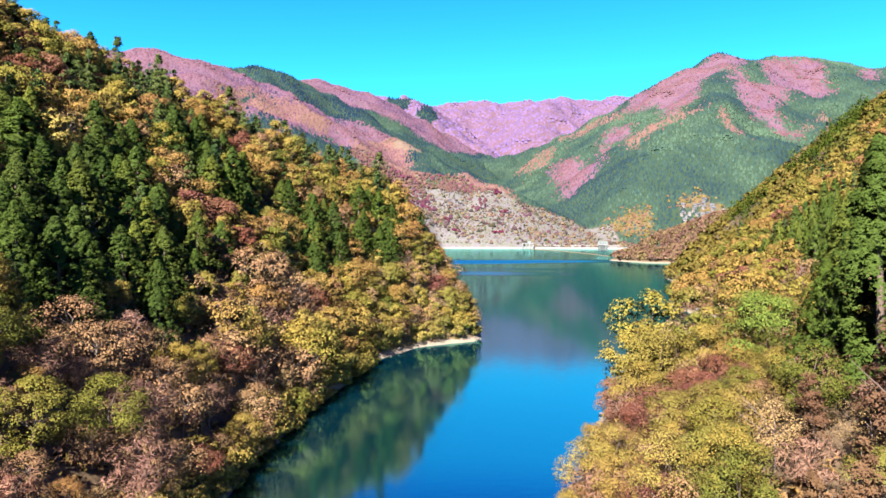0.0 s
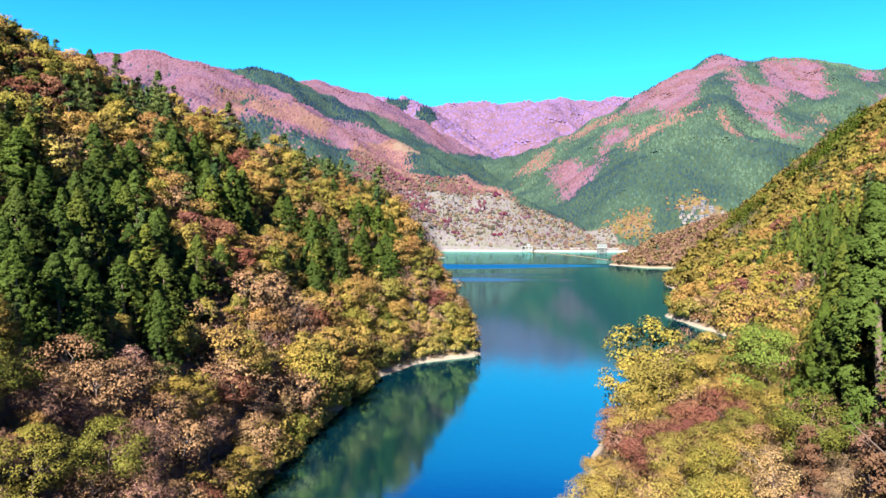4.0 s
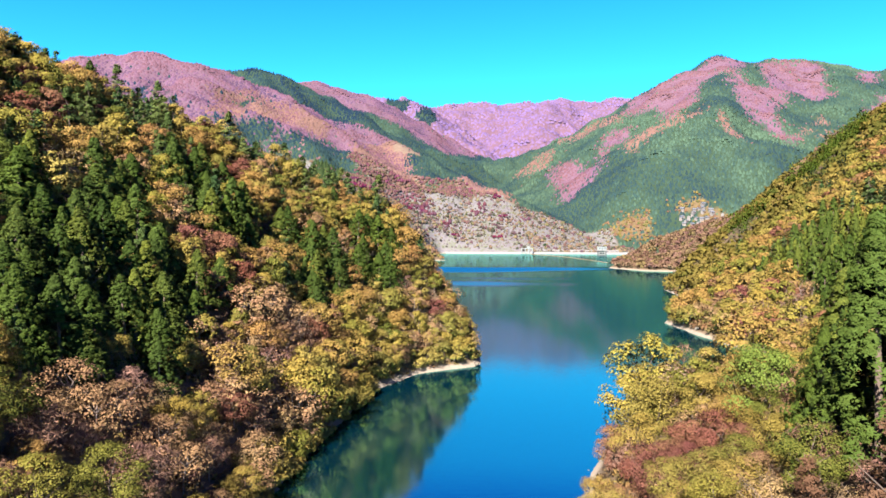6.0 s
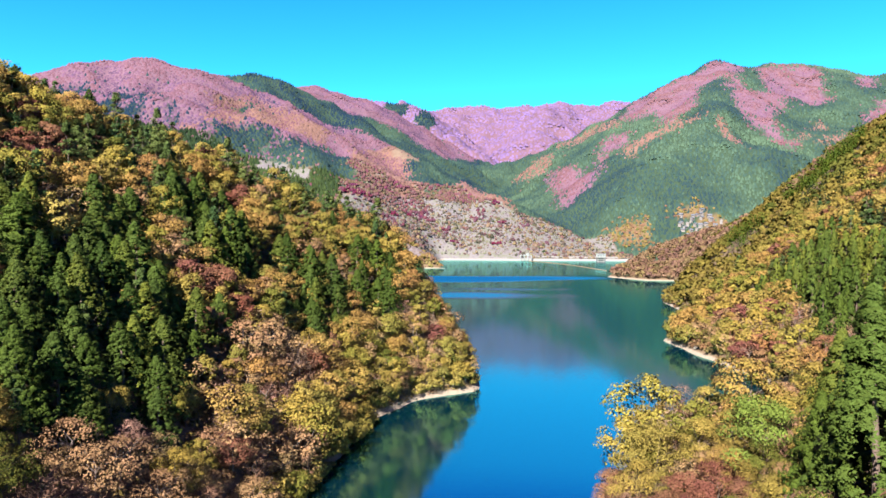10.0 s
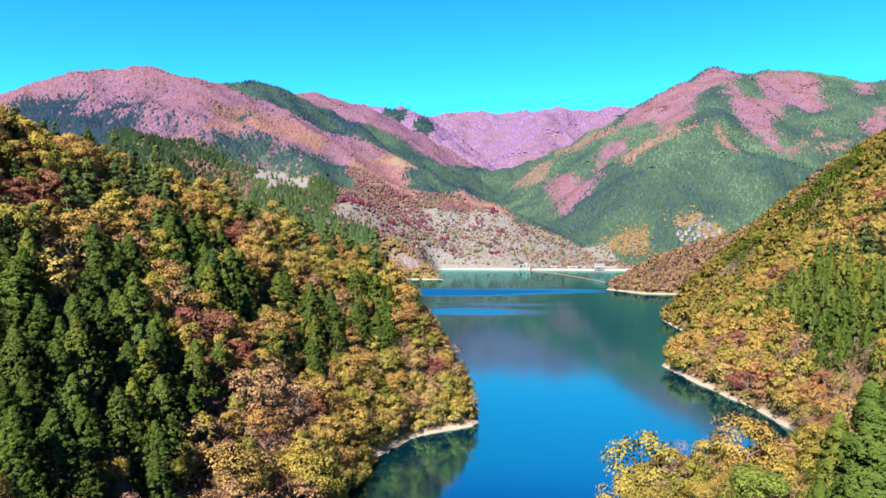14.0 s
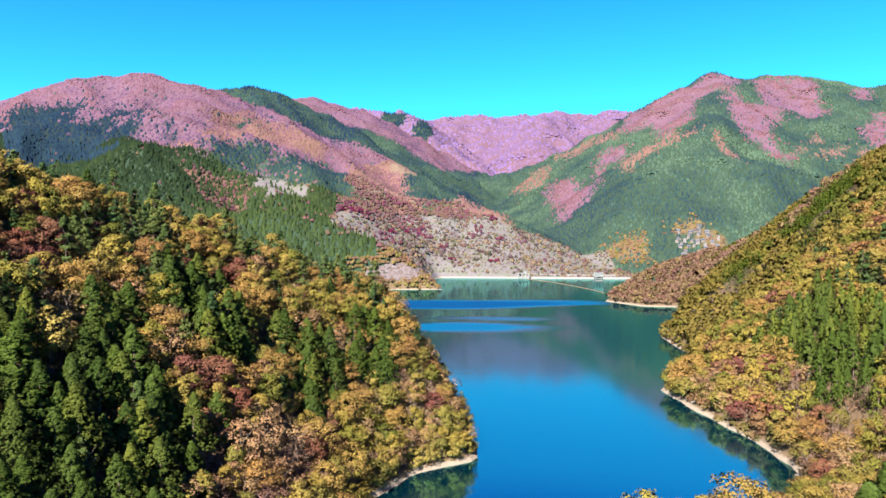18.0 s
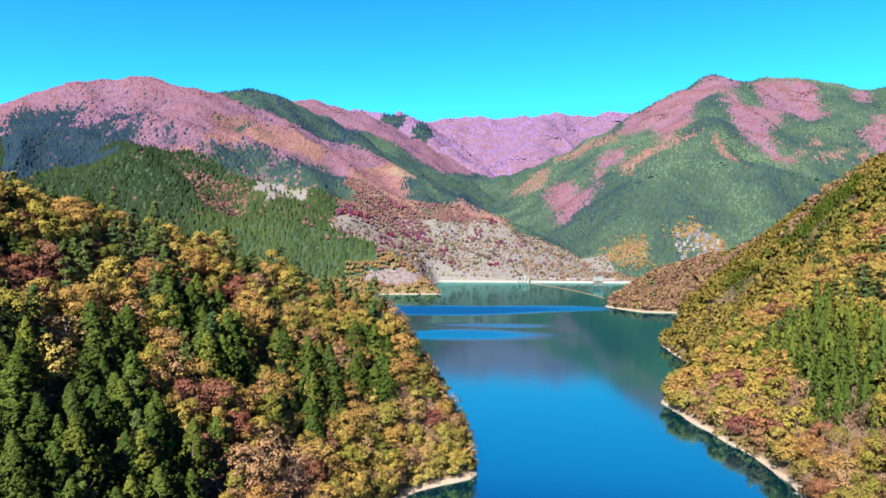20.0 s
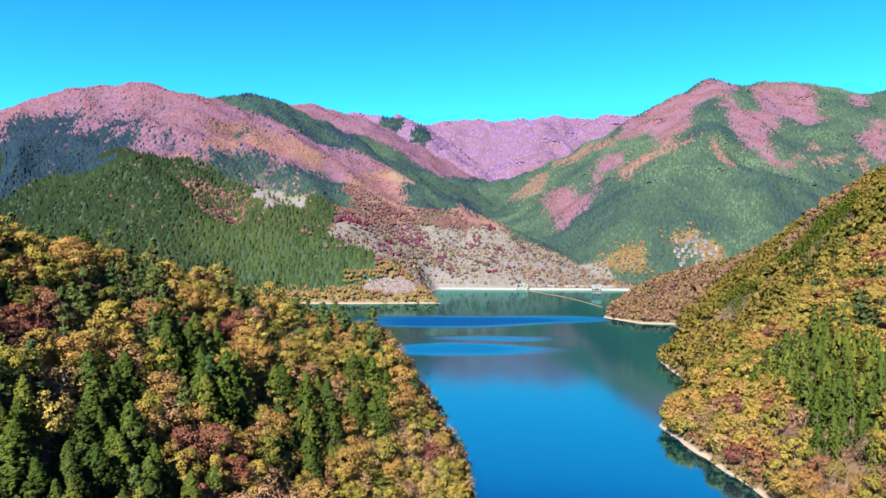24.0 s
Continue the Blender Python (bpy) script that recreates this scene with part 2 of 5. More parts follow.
NEAR_RIGHT = [(80, -300, 45), (88, -50, 42), (100, 60, 40), (100, 98, 34), (74, 116, 22), (50, 130, 14), (38, 136, 8)]
HILL_RIGHT = [(300, 0, 120), (330, 150, 170), (345, 400, 165), (372, 560, 142), (360, 650, 95), (372, 860, 58), (345, 1000, 36), (300, 960, 22)]
GREEN_RIDGE = [(-1300, 1420, 60), (-845, 1300, 165), (-680, 1260, 222), (-605, 1240, 240), (-545, 1200, 232), (-454, 1150, 188), (-388, 1100, 140), (-334, 1070, 114), (-191, 1030, 100), (-119, 1000, 70), (-40, 972, 22), (0, 950, 1)]
DOME = [(-1900, 1450, 200), (-1300, 1500, 265), (-1052, 1540, 335), (-937, 1580, 386), (-828, 1620, 426), (-710, 1655, 450), (-648, 1670, 447), (-587, 1690, 427), (-542, 1700, 404), (-468, 1710, 383), (-416, 1725, 360), (-309, 1760, 309), (-254, 1780, 281), (-125, 1790, 250)]
SHRUB_HILL = [(-125, 1790, 266), (-32, 1600, 180), (105, 1480, 124), (207, 1420, 76), (331, 1350, 14)]
DARK_RIDGE = [(-1100, 2300, 422), (-716, 2250, 537), (-567, 2250, 540), (-455, 2280, 514), (-274, 2320, 342), (-150, 2300, 242)]
ROSE_RIDGE = [(-900, 2700, 560), (-501, 2700, 615), (-305, 2750, 570), (-143, 2700, 474), (34, 2600, 342), (147, 2500, 266)]
FAR_RIDGE = [(-1500, 4200, 844), (-434, 4400, 860), (-252, 4450, 882), (-50, 4500, 832), (420, 4500, 848), (780, 4500, 836), (1080, 4400, 852), (1400, 4200, 844), (2200, 3900, 784)]
FAR_SPUR = [(-252, 4450, 898), (-150, 3900, 720), (0, 3400, 520), (160, 3000, 370)]
FAR_SPUR_2 = [(780, 4500, 852), (600, 3900, 700), (430, 3400, 500)]
PEAK_RIDGE = [(250, 2600, 309), (474, 2650, 403), (667, 2550, 454), (845, 2450, 561), (962, 2400, 629), (1100, 2450, 621), (1331, 2450, 627), (1559, 2400, 591), (1900, 2300, 549), (2500, 2000, 469)]
SPUR_1 = [(962, 2400, 638), (880, 2150, 510), (760, 1950, 405), (669, 1810, 354), (560, 1680, 255), (470, 1560, 150), (420, 1480, 85)]
SPUR_2 = [(669, 1810, 354), (740, 1720, 285), (800, 1620, 200), (820, 1500, 120)]
SPUR_3 = [(700, 2500, 470), (560, 2250, 360), (440, 2000, 255), (340, 1850, 150), (300, 1750, 80)]
SPUR_4 = [(1331, 2450, 638), (1250, 2150, 480), (1150, 1900, 330), (1050, 1700, 200)]
SPUR_5 = [(1700, 2400, 580), (1600, 2050, 450), (1450, 1800, 320)]
SHOULDER_1 = [(-715, 1680, 464), (-700, 1520, 345), (-640, 1400, 235)]
SHOULDER_2 = [(-383, 1750, 350), (-330, 1560, 275), (-310, 1400, 215), (-300, 1240, 152)]


def hash2(ix, iy, seed):
    h = (ix * 374761393 + iy * 668265263 + seed * 974634777) & 0xFFFFFFFF
    h = ((h ^ (h >> 13)) * 1274126177) & 0xFFFFFFFF
    return ((h ^ (h >> 16)) & 0xFFFF) / 65535.0


def value_noise(x, y, seed=0):
    ix, iy = np.floor(x).astype(np.int64), np.floor(y).astype(np.int64)
    fx, fy = x - ix, y - iy
    fx, fy = fx * fx * (3 - 2 * fx), fy * fy * (3 - 2 * fy)
    a, b = hash2(ix, iy, seed), hash2(ix + 1, iy, seed)
    c, d = hash2(ix, iy + 1, seed), hash2(ix + 1, iy + 1, seed)
    return (a * (1 - fx) + b * fx) * (1 - fy) + (c * (1 - fx) + d * fx) * fy


def fbm(x, y, size, octaves=4, seed=0):
    """Noise about 0, in -1 to 1, whose largest waves are of that size in metres."""
    total, amp, norm = 0.0, 1.0, 0.0
    for o in range(octaves):
        total = total + amp * (value_noise(x / size * 2 ** o + 17.3 * o, y / size * 2 ** o - 9.1 * o, seed + o) * 2 - 1)
        norm += amp
        amp *= 0.5
    return total / norm


def seg_dist(x, y, a, b):
    dx, dy = b[0] - a[0], b[1] - a[1]
    t = np.clip(((x - a[0]) * dx + (y - a[1]) * dy) / (dx * dx + dy * dy), 0, 1)
    return np.hypot(x - a[0] - t * dx, y - a[1] - t * dy), t


def ridge(x, y, line, slope, top=6.0):
    best = np.full(np.shape(x), -1e3)
    for a, b in zip(line[:-1], line[1:]):
        d, t = seg_dist(x, y, a, b)
        best = np.maximum(best, a[2] + (b[2] - a[2]) * t - slope * (np.sqrt(d * d + top * top) - top))
    return best


def near_line(x, y, line):
    return np.min([seg_dist(x, y, a, b)[0] for a, b in zip(line[:-1], line[1:])], axis=0)


def shore_dist(x, y):
    """Metres from the shore, more than 0 on land."""
    d = np.full(np.shape(x), 1e9)
    inside = np.zeros(np.shape(x), bool)
    pts = LAKE + [LAKE[0]]
    for a, b in zip(pts[:-1], pts[1:]):
        d = np.minimum(d, seg_dist(x, y, a, b)[0])
        cross = (a[1] > y) != (b[1] > y)
        if a[1] != b[1]:
            inside ^= cross & (x < (b[0] - a[0]) * (y - a[1]) / (b[1] - a[1]) + a[0])
    return np.where(inside, -d, d)


def smax(a, b, k):
    h = np.clip(0.5 + 0.5 * (a - b) / k, 0, 1)
    return b * (1 - h) + a * h + k * h * (1 - h)


def height(x, y):
    x, y = np.asarray(x, float), np.asarray(y, float)
    far = np.clip((np.hypot(x, y) - 500) / 900, 0, 1)
    wx = x + far * 45 * fbm(x, y, 330, 3, 11)
    wy = y + far * 45 * fbm(x, y, 330, 3, 23)
    h = np.maximum(3.0, 0.19 * (y - 1400))
    h = np.minimum(h, 620)
    near = ridge(x, y, NEAR_LEFT, 0.95)
    near = smax(near, ridge(x, y, NEAR_RIGHT, 0.45), 6)
    near = smax(near, ridge(x, y, HILL_RIGHT, 0.82, 14), 8)
    h = smax(h, near + 2.2 * fbm(x, y, 38, 3, 5), 6)
    for line, slope, top in ((GREEN_RIDGE, 0.66, 14), (DOME, 0.62, 60), (SHRUB_HILL, 0.46, 20), (SHOULDER_1, 0.6, 30), (SHOULDER_2, 0.55, 20),
                             (DARK_RIDGE, 0.62, 25), (ROSE_RIDGE, 0.60, 25), (FAR_RIDGE, 0.50, 40), (FAR_SPUR, 0.6, 30), (FAR_SPUR_2, 0.6, 30),
                             (PEAK_RIDGE, 0.62, 30), (SPUR_1, 0.62, 20), (SPUR_2, 0.6, 18), (SPUR_3, 0.6, 20), (SPUR_4, 0.6, 22), (SPUR_5, 0.6, 22)):
        h = smax(h, ridge(wx, wy, line, slope, top), 12)
    gully = 1 - np.abs(fbm(x, y, 210, 3, 41)) * 2
    rill = np.abs(fbm(x + 0.4 * y, y, 120, 2, 57))
    h = h + far * np.clip((h - 15) / 90, 0, 1) * 26 * (0.3 - rill)
    h = h + far * np.clip(h / 200, 0, 1) * (27 * (gully - 0.55) + 6 * fbm(x, y, 60, 3, 77))
    deep = np.clip((y - 2600) / 600, 0, 1)
    h = h + deep * 85 * (0.35 - np.abs(fbm(x + 0.3 * y, y, 420, 3, 43)))
    s = shore_dist(x, y) + 1.3 * fbm(x, y, 14, 3, 3)
    beach = 2.4 + 1.5 * fbm(x, y, 45, 2, 8) - 2.6 * np.clip((185 - y) / 30, 0, 1) * (x < 0) - 1.7 * (x > 60) * (y < 420)
    rise = 1.15 + 0.45 * np.clip((y - 212) / 25, 0, 1) * (x < 30) * (y < 330)
    cap = np.where(s < beach, 0.1 + 0.36 * s, 0.1 + 0.36 * beach + rise * (s - beach))
    land = np.minimum(np.maximum(h, 0.6 + 0.05 * s), cap)
    return np.where(s > 0, land, np.maximum(-14, 0.5 * s) - 0.05)


# ---- land cover: share of one kind of wood at a place ----
def blob(x, y, cx, cy, rx, ry):
    return np.hypot((x - cx) / rx, (y - cy) / ry) + 0.45 * fbm(x, y, 0.8 * min(rx, ry), 3, 9) < 1


def behind_green_ridge(x, y):
    """Metres beyond the crest of the conifer ridge by the lake."""
    return y - np.interp(x, [p[0] for p in GREEN_RIDGE], [p[1] for p in GREEN_RIDGE])


def on_shrub_hill(x, y):
    """The pale, half-open hillside over the dam."""
    wander = fbm(x, y, 120, 2, 4)
    return (behind_green_ridge(x, y) > 24) & (x > -190 + 35 * wander) & (x < 345) & ((near_line(x, y, SHRUB_HILL[1:]) < 290) | (y < 1320)) & (y < 1450 + 70 * wander - 0.2 * x) & (y > 985 + 0.75 * np.clip(x + 40, 0, 250))


CONIFER_STANDS = [(-18, 1704, 70, 260), (-84, 3648, 54, 260), (-280, 4089, 94, 260)]
RUST_STANDS = [(386, 1384, 41, 42), (533, 1318, 24, 60), (513, 1401, 32, 17)]
# conifers on the dim flank and crest: shade is put into their colour
SHADED_STANDS = [[(-829, 1307), (-866, 1387), (-856, 1422), (-805, 1457), (-760, 1485), (-735, 1413), (-706, 1326), (-673, 1380), (-680, 1444), (-669, 1477), (-645, 1398), (-632, 1307), (-628, 1393), (-599, 1380), (-580, 1330), (-607, 1298), (-627, 1264), (-654, 1218), (-683, 1163), (-707, 1112)],
               [(-583, 1443), (-535, 1368), (-505, 1331), (-504, 1308), (-520, 1314), (-548, 1368)],
               [(-654, 1460), (-633, 1485), (-599, 1408), (-626, 1402)],
               [(-661, 1202), (-639, 1247), (-561, 1208), (-546, 1168), (-598, 1167)]]
MID_STANDS = [[(-458, 1346), (-409, 1406), (-357, 1430), (-335, 1409), (-359, 1307), (-385, 1251), (-428, 1264)],
              [(-488, 1198), (-450, 1276), (-429, 1236), (-473, 1214)],
              [(-342, 1324), (-335, 1385), (-263, 1498), (-190, 1480), (-134, 1297), (-207, 1174), (-287, 1140), (-293, 1163), (-234, 1241), (-241, 1279), (-293, 1300)],
              [(-447, 1517), (-434, 1608), (-422, 1576), (-434, 1514)]]
SHOULDER_RUST = [[(-500, 1500), (-450, 1643), (-335, 1605), (-230, 1720), (-265, 1506), (-358, 1482), (-410, 1410), (-460, 1353), (-495, 1272), (-511, 1187), (-517, 1299), (-471, 1337), (-468, 1417)],
                 [(-654, 1218), (-655, 1269), (-632, 1259), (-640, 1229)]]
SADDLE_RUST = [[(-474, 1205), (-437, 1224), (-386, 1255), (-341, 1248), (-321, 1168), (-344, 1074), (-367, 1083), (-395, 1106)],
               [(-206, 1166), (-178, 1239), (-134, 1317), (-121, 1238), (-172, 1200)]]
SCAR = [(-95, 1690), (-49, 1690), (-66, 1780), (-108, 1800), (-132, 1765)]
CLEARING = [(-345, 1255), (-334, 1294), (-292, 1296), (-242, 1283), (-239, 1240), (-292, 1167)]
PEAK_ROSE = [[(585, 2268), (674, 2415), (790, 2344), (908, 2401), (976, 2371), (1068, 2401), (947, 2211), (891, 2200), (838, 2225), (726, 1951), (699, 2025), (673, 1988), (649, 2016), (681, 2170), (604, 2167)],
             [(1088, 2393), (1350, 2431), (1222, 2186), (1214, 2118), (1183, 2101), (1099, 2075), (1124, 2169), (1050, 2093), (950, 1952), (918, 1892), (899, 1809), (913, 1769), (877, 1727), (857, 1753), (874, 1858), (812, 1841), (871, 2033), (890, 2140), (951, 2213), (963, 2132), (1026, 2164), (1045, 2212)]]
SLOPE_ROSE = [[(1191, 1921), (1349, 2105), (1411, 2138), (1160, 1756), (1154, 1800)],
              [(1412, 2333), (1478, 2369), (1456, 2297), (1350, 2193)],
              [(392, 1742), (484, 2090), (534, 2135), (567, 2093), (509, 1813), (525, 1986), (523, 2071), (470, 1937), (401, 1711)],
              [(316, 2069), (346, 2071), (393, 1925), (396, 1745), (370, 1687), (329, 1676), (310, 1651), (302, 1730), (314, 1889)]]
PEAK_RUST = [[(444, 2660), (492, 2621), (577, 2516), (588, 2279), (569, 2155), (527, 2299), (424, 2260)],
             [(458, 1735), (550, 1970), (623, 1994), (674, 1999), (710, 1883), (661, 1752), (605, 1752), (557, 1738), (495, 1724)],
             [(711, 1866), (713, 1748), (750, 1659), (714, 1615), (697, 1691)]]
SLOPE_RUST = [[(253, 2359), (322, 2480), (408, 2572), (367, 2230), (302, 2127), (270, 2221)],
              [(962, 1748), (1012, 1787), (1113, 1870), (1060, 1775), (974, 1733)],
              [(1104, 1809), (1140, 1818), (1110, 1740), (1079, 1715)],
              [(906, 1764), (953, 1804), (1079, 1949), (1098, 1948), (956, 1781), (918, 1759)]]
WEST_CEDARS = [[(-85, 132), (-80, 135), (-80, 149), (-79, 162), (-72, 161), (-65, 153), (-57, 150), (-50, 150), (-50, 130), (-44, 115), (-56, 87)],
               [(-77, 186), (-76, 196), (-70, 188), (-67, 213), (-61, 191), (-57, 197), (-53, 187), (-57, 177), (-62, 176), (-69, 175)],
               [(-54, 211), (-38, 228), (-33, 224), (-32, 205), (-37, 196), (-40, 202), (-47, 191)],
               [(-35, 224), (-26, 243), (-16, 239), (-15, 231), (-25, 217), (-32, 218)]]
WEST_PINES = [[(-112, 190), (-100, 212), (-82, 226), (-74, 206), (-80, 189), (-91, 189), (-98, 184)],
              [(-82, 232), (-70, 243), (-50, 252), (-48, 240), (-60, 228), (-72, 225)],
              [(-48, 256), (-30, 262), (-8, 250), (-6, 238), (-16, 234), (-26, 232), (-35, 235), (-42, 241)],
              [(-92, 143), (-86, 145), (-81, 142), (-85, 132)]]
WEST_MAPLES = [[(-101, 157), (-98, 165), (-88, 160), (-87, 147), (-91, 142)],
               [(-65, 161), (-60, 169), (-51, 181), (-50, 172), (-58, 159), (-63, 155)],
               [(-36, 208), (-29, 218), (-24, 209), (-29, 197), (-34, 198)]]
WEST_BARE = [[(-51, 163), (-48, 172), (-39, 184), (-37, 165), (-45, 155)]]
WEST_LIME = [[(-50, 172), (-47, 182), (-43, 167), (-46, 160)],
             [(-2, 228), (8, 232), (12, 229), (0, 221)]]
EAST_CEDARS = [[(149, 319), (166, 318), (181, 306), (171, 282), (173, 261), (135, 204), (133, 219), (130, 236), (141, 262), (148, 282)],
               [(192, 468), (202, 469), (209, 451), (203, 426), (189, 431)],
               [(217, 434), (235, 436), (258, 458), (282, 480), (279, 452), (257, 413), (239, 411), (219, 401)]]
EAST_PINES = [[(208, 408), (223, 403), (221, 378), (194, 349), (195, 373)],
              [(185, 314), (193, 310), (194, 293), (179, 270), (173, 286)],
              [(151, 319), (163, 328), (169, 323), (165, 311), (152, 305)]]
EAST_BARE = [(250, 498), (290, 545), (330, 590), (352, 570), (305, 501), (282, 501), (234, 449)]


def in_patch(x, y, pts, stray=1.0):
    """Inside a stand's outline, whose edge wanders a little."""
    x, y = x + 9 * stray * fbm(x, y, 40 * stray, 3, 6), y + 14 * stray * fbm(x, y, 40 * stray, 3, 16)
    inside = np.zeros(np.shape(x), bool)
    for a, q in zip(pts, pts[1:] + pts[:1]):
        if a[1] != q[1]:
            inside ^= ((a[1] > y) != (q[1] > y)) & (x < (q[0] - a[0]) * (y - a[1]) / (q[1] - a[1]) + a[0])
    return inside


def in_any(x, y, patches, stray=1.0):
    out = np.zeros(np.shape(x), bool)
    for pts in patches:
        out |= in_patch(x, y, pts, stray)
    return out


def any_blob(x, y, stands):
    out = np.zeros(np.shape(x), bool)
    for b in stands:
        out |= blob(x, y, *b)
    return out


def far_kind(x, y, z):
    """0 conifer, 1 leafless rose, 2 leafless rust, 3 conifer darkened for shade."""
    n = fbm(x, y, 190, 3, 61)
    k = np.zeros(np.shape(x), int)
    k = np.where(in_any(x, y, PEAK_RUST + SLOPE_RUST, 0.7), 2, k)
    k = np.where(in_any(x, y, PEAK_ROSE + SLOPE_ROSE, 0.7), 1, k)
    west = ((y > 2380) & (x < 0.06 * y)) | (y > 2760)
    k = np.where(west, 1, k)
    k = np.where(west & (y < 3300) & (z < 300 + 60 * n), 0, k)
    k = np.where((near_line(x, y, DARK_RIDGE) < 170) & (y > 2030) & (x < 0), 0, k)
    dome = (y > 1280) & (y < 2080) & (x < 150)
    k = np.where(dome & (z + 40 * n > 190), 1, k)
    k = np.where(dome & (x > -200) & (y < 1900), 2, k)
    k = np.where(in_any(x, y, SHOULDER_RUST), 2, k)
    k = np.where(any_blob(x, y, CONIFER_STANDS), 0, k)
    k = np.where(in_any(x, y, MID_STANDS), 0, k)
    k = np.where(any_blob(x, y, RUST_STANDS) | in_any(x, y, SADDLE_RUST, 0.7), 2, k)
    k = np.where(in_any(x, y, SHADED_STANDS, 0.5), 3, k)
    return k


# ---- meshes from arrays ----
def mesh_np(name, verts, faces, lean, mat, hue=None, smooth=False):
    """verts (n, 3), faces (m, 3 or 4) as arrays; lean: the way each vertex faces the light; hue: a number for each."""
    me = bpy.data.meshes.new(name)
    k = faces.shape[1]
    me.vertices.add(len(verts))
    me.vertices.foreach_set("co", np.asarray(verts, np.float32).ravel())
    me.loops.add(faces.size)
    me.loops.foreach_set("vertex_index", np.asarray(faces, np.int32).ravel())
    me.polygons.add(len(faces))
    me.polygons.foreach_set("loop_start", np.arange(0, faces.size, k, dtype=np.int32))
    if smooth:
        me.polygons.foreach_set("use_smooth", np.ones(len(faces), bool))
    me.update(calc_edges=True)
    me.materials.append(mat)
    if hue is not None:
        at = me.attributes.new("hue", "FLOAT", "POINT")
        at.data.foreach_set("value", np.asarray(hue, np.float32))
    if lean is not None:
        me.attributes.new("lean", "FLOAT_VECTOR", "POINT").data.foreach_set("vector", np.asarray(lean, np.float32).ravel())
    return me


def unit(v):
    return v / np.maximum(np.linalg.norm(v, axis=-1, keepdims=True), 1e-6)


def sprays(rng, centres, normals, size, bend=0.35, quads=False, slim=1.0, stray=0.38):
    """Sprays of leaves: a pointed, tilted leaf cluster at each centre, facing about its normal."""
    n = len(centres)
    nn = unit(normals + 0.55 * rng.normal(size=(n, 3)))
    t = unit(np.cross(nn, rng.normal(size=(n, 3))))
    b = np.cross(nn, t)
    s = (size * rng.uniform(0.65, 1.35, n))[:, None]
    lean = unit(stray * nn + unit(normals))
    if quads:
        v = np.empty((n, 4, 3))
        v[:, 0] = centres - t * s * 0.62
        v[:, 1] = centres + b * s * 0.5 * slim - nn * s * bend * rng.uniform(0.2, 1, (n, 1))
        v[:, 2] = centres + t * s * 0.62
        v[:, 3] = centres - b * s * 0.5 * slim - nn * s * bend * rng.uniform(0.2, 1, (n, 1))
        return v.reshape(-1, 3), np.arange(n * 4).reshape(n, 4), np.repeat(lean, 4, 0)
    v = np.empty((n, 3, 3))
    v[:, 0] = centres - t * s * 0.6 - b * s * 0.5 * slim * rng.uniform(0.6, 1.2, (n, 1))
    v[:, 1] = centres + t * s * 0.15 + b * s * 0.7 * slim * rng.uniform(0.6, 1.2, (n, 1))
    v[:, 2] = centres + t * s * 0.8 - b * s * 0.3 * slim
    return v.reshape(-1, 3), np.arange(n * 3).reshape(n, 3), np.repeat(lean, 3, 0)


def join(parts):
    vs, fs, ns, off = [], [], [], 0
    for v, f, lean in parts:
        vs.append(v)
        fs.append(f + off)
        ns.append(lean)
        off += len(v)
    return np.concatenate(vs), np.concatenate(fs), np.concatenate(ns)


def limb(a, b, ra, rb, sides=5):
    """A tapered length of wood between two points, as quads."""
    a, b = np.asarray(a, float), np.asarray(b, float)
    w = unit(b - a)
    u = unit(np.cross(w, (0.31, 0.9, 0.2)))
    q = np.cross(w, u)
    ang = np.arange(sides) * 2 * np.pi / sides
    ring = np.cos(ang)[:, None] * u + np.sin(ang)[:, None] * q
    v = np.concatenate([a + ring * ra, b + ring * rb])
    i = np.arange(sides)
    j = (i + 1) % sides
    return v, np.stack([i, j, j + sides, i + sides], 1), np.concatenate([ring, ring])


def trunk_wood(rng, h, r, lean=0.5, forks=4, spread=0.35, sides=6):
    """Trunk in three bent lengths with limbs that rise from it."""
    p = [np.array((0, 0, -1.2)), np.array((*rng.normal(0, lean * 0.3, 2), h * 0.35)), np.array((*rng.normal(0, lean * 0.6, 2), h * 0.68)), np.array((*rng.normal(0, lean, 2), h))]
    parts = [limb(p[0], p[1], r * 1.25, r * 0.85, sides), limb(p[1], p[2], r * 0.85, r * 0.5, sides), limb(p[2], p[3], r * 0.5, r * 0.12, sides)]
    for i in range(forks):
        s = rng.uniform(0.25, 0.75)
        base = p[1] + (p[2] - p[1]) * s
        ang = rng.uniform(0, 2 * np.pi)
        out = h * spread * rng.uniform(0.7, 1.2)
        tip = base + np.array((np.cos(ang) * out, np.sin(ang) * out, out * rng.uniform(0.5, 1.1)))
        parts.append(limb(base, tip, r * 0.38, r * 0.08, 4))
    return join(parts)


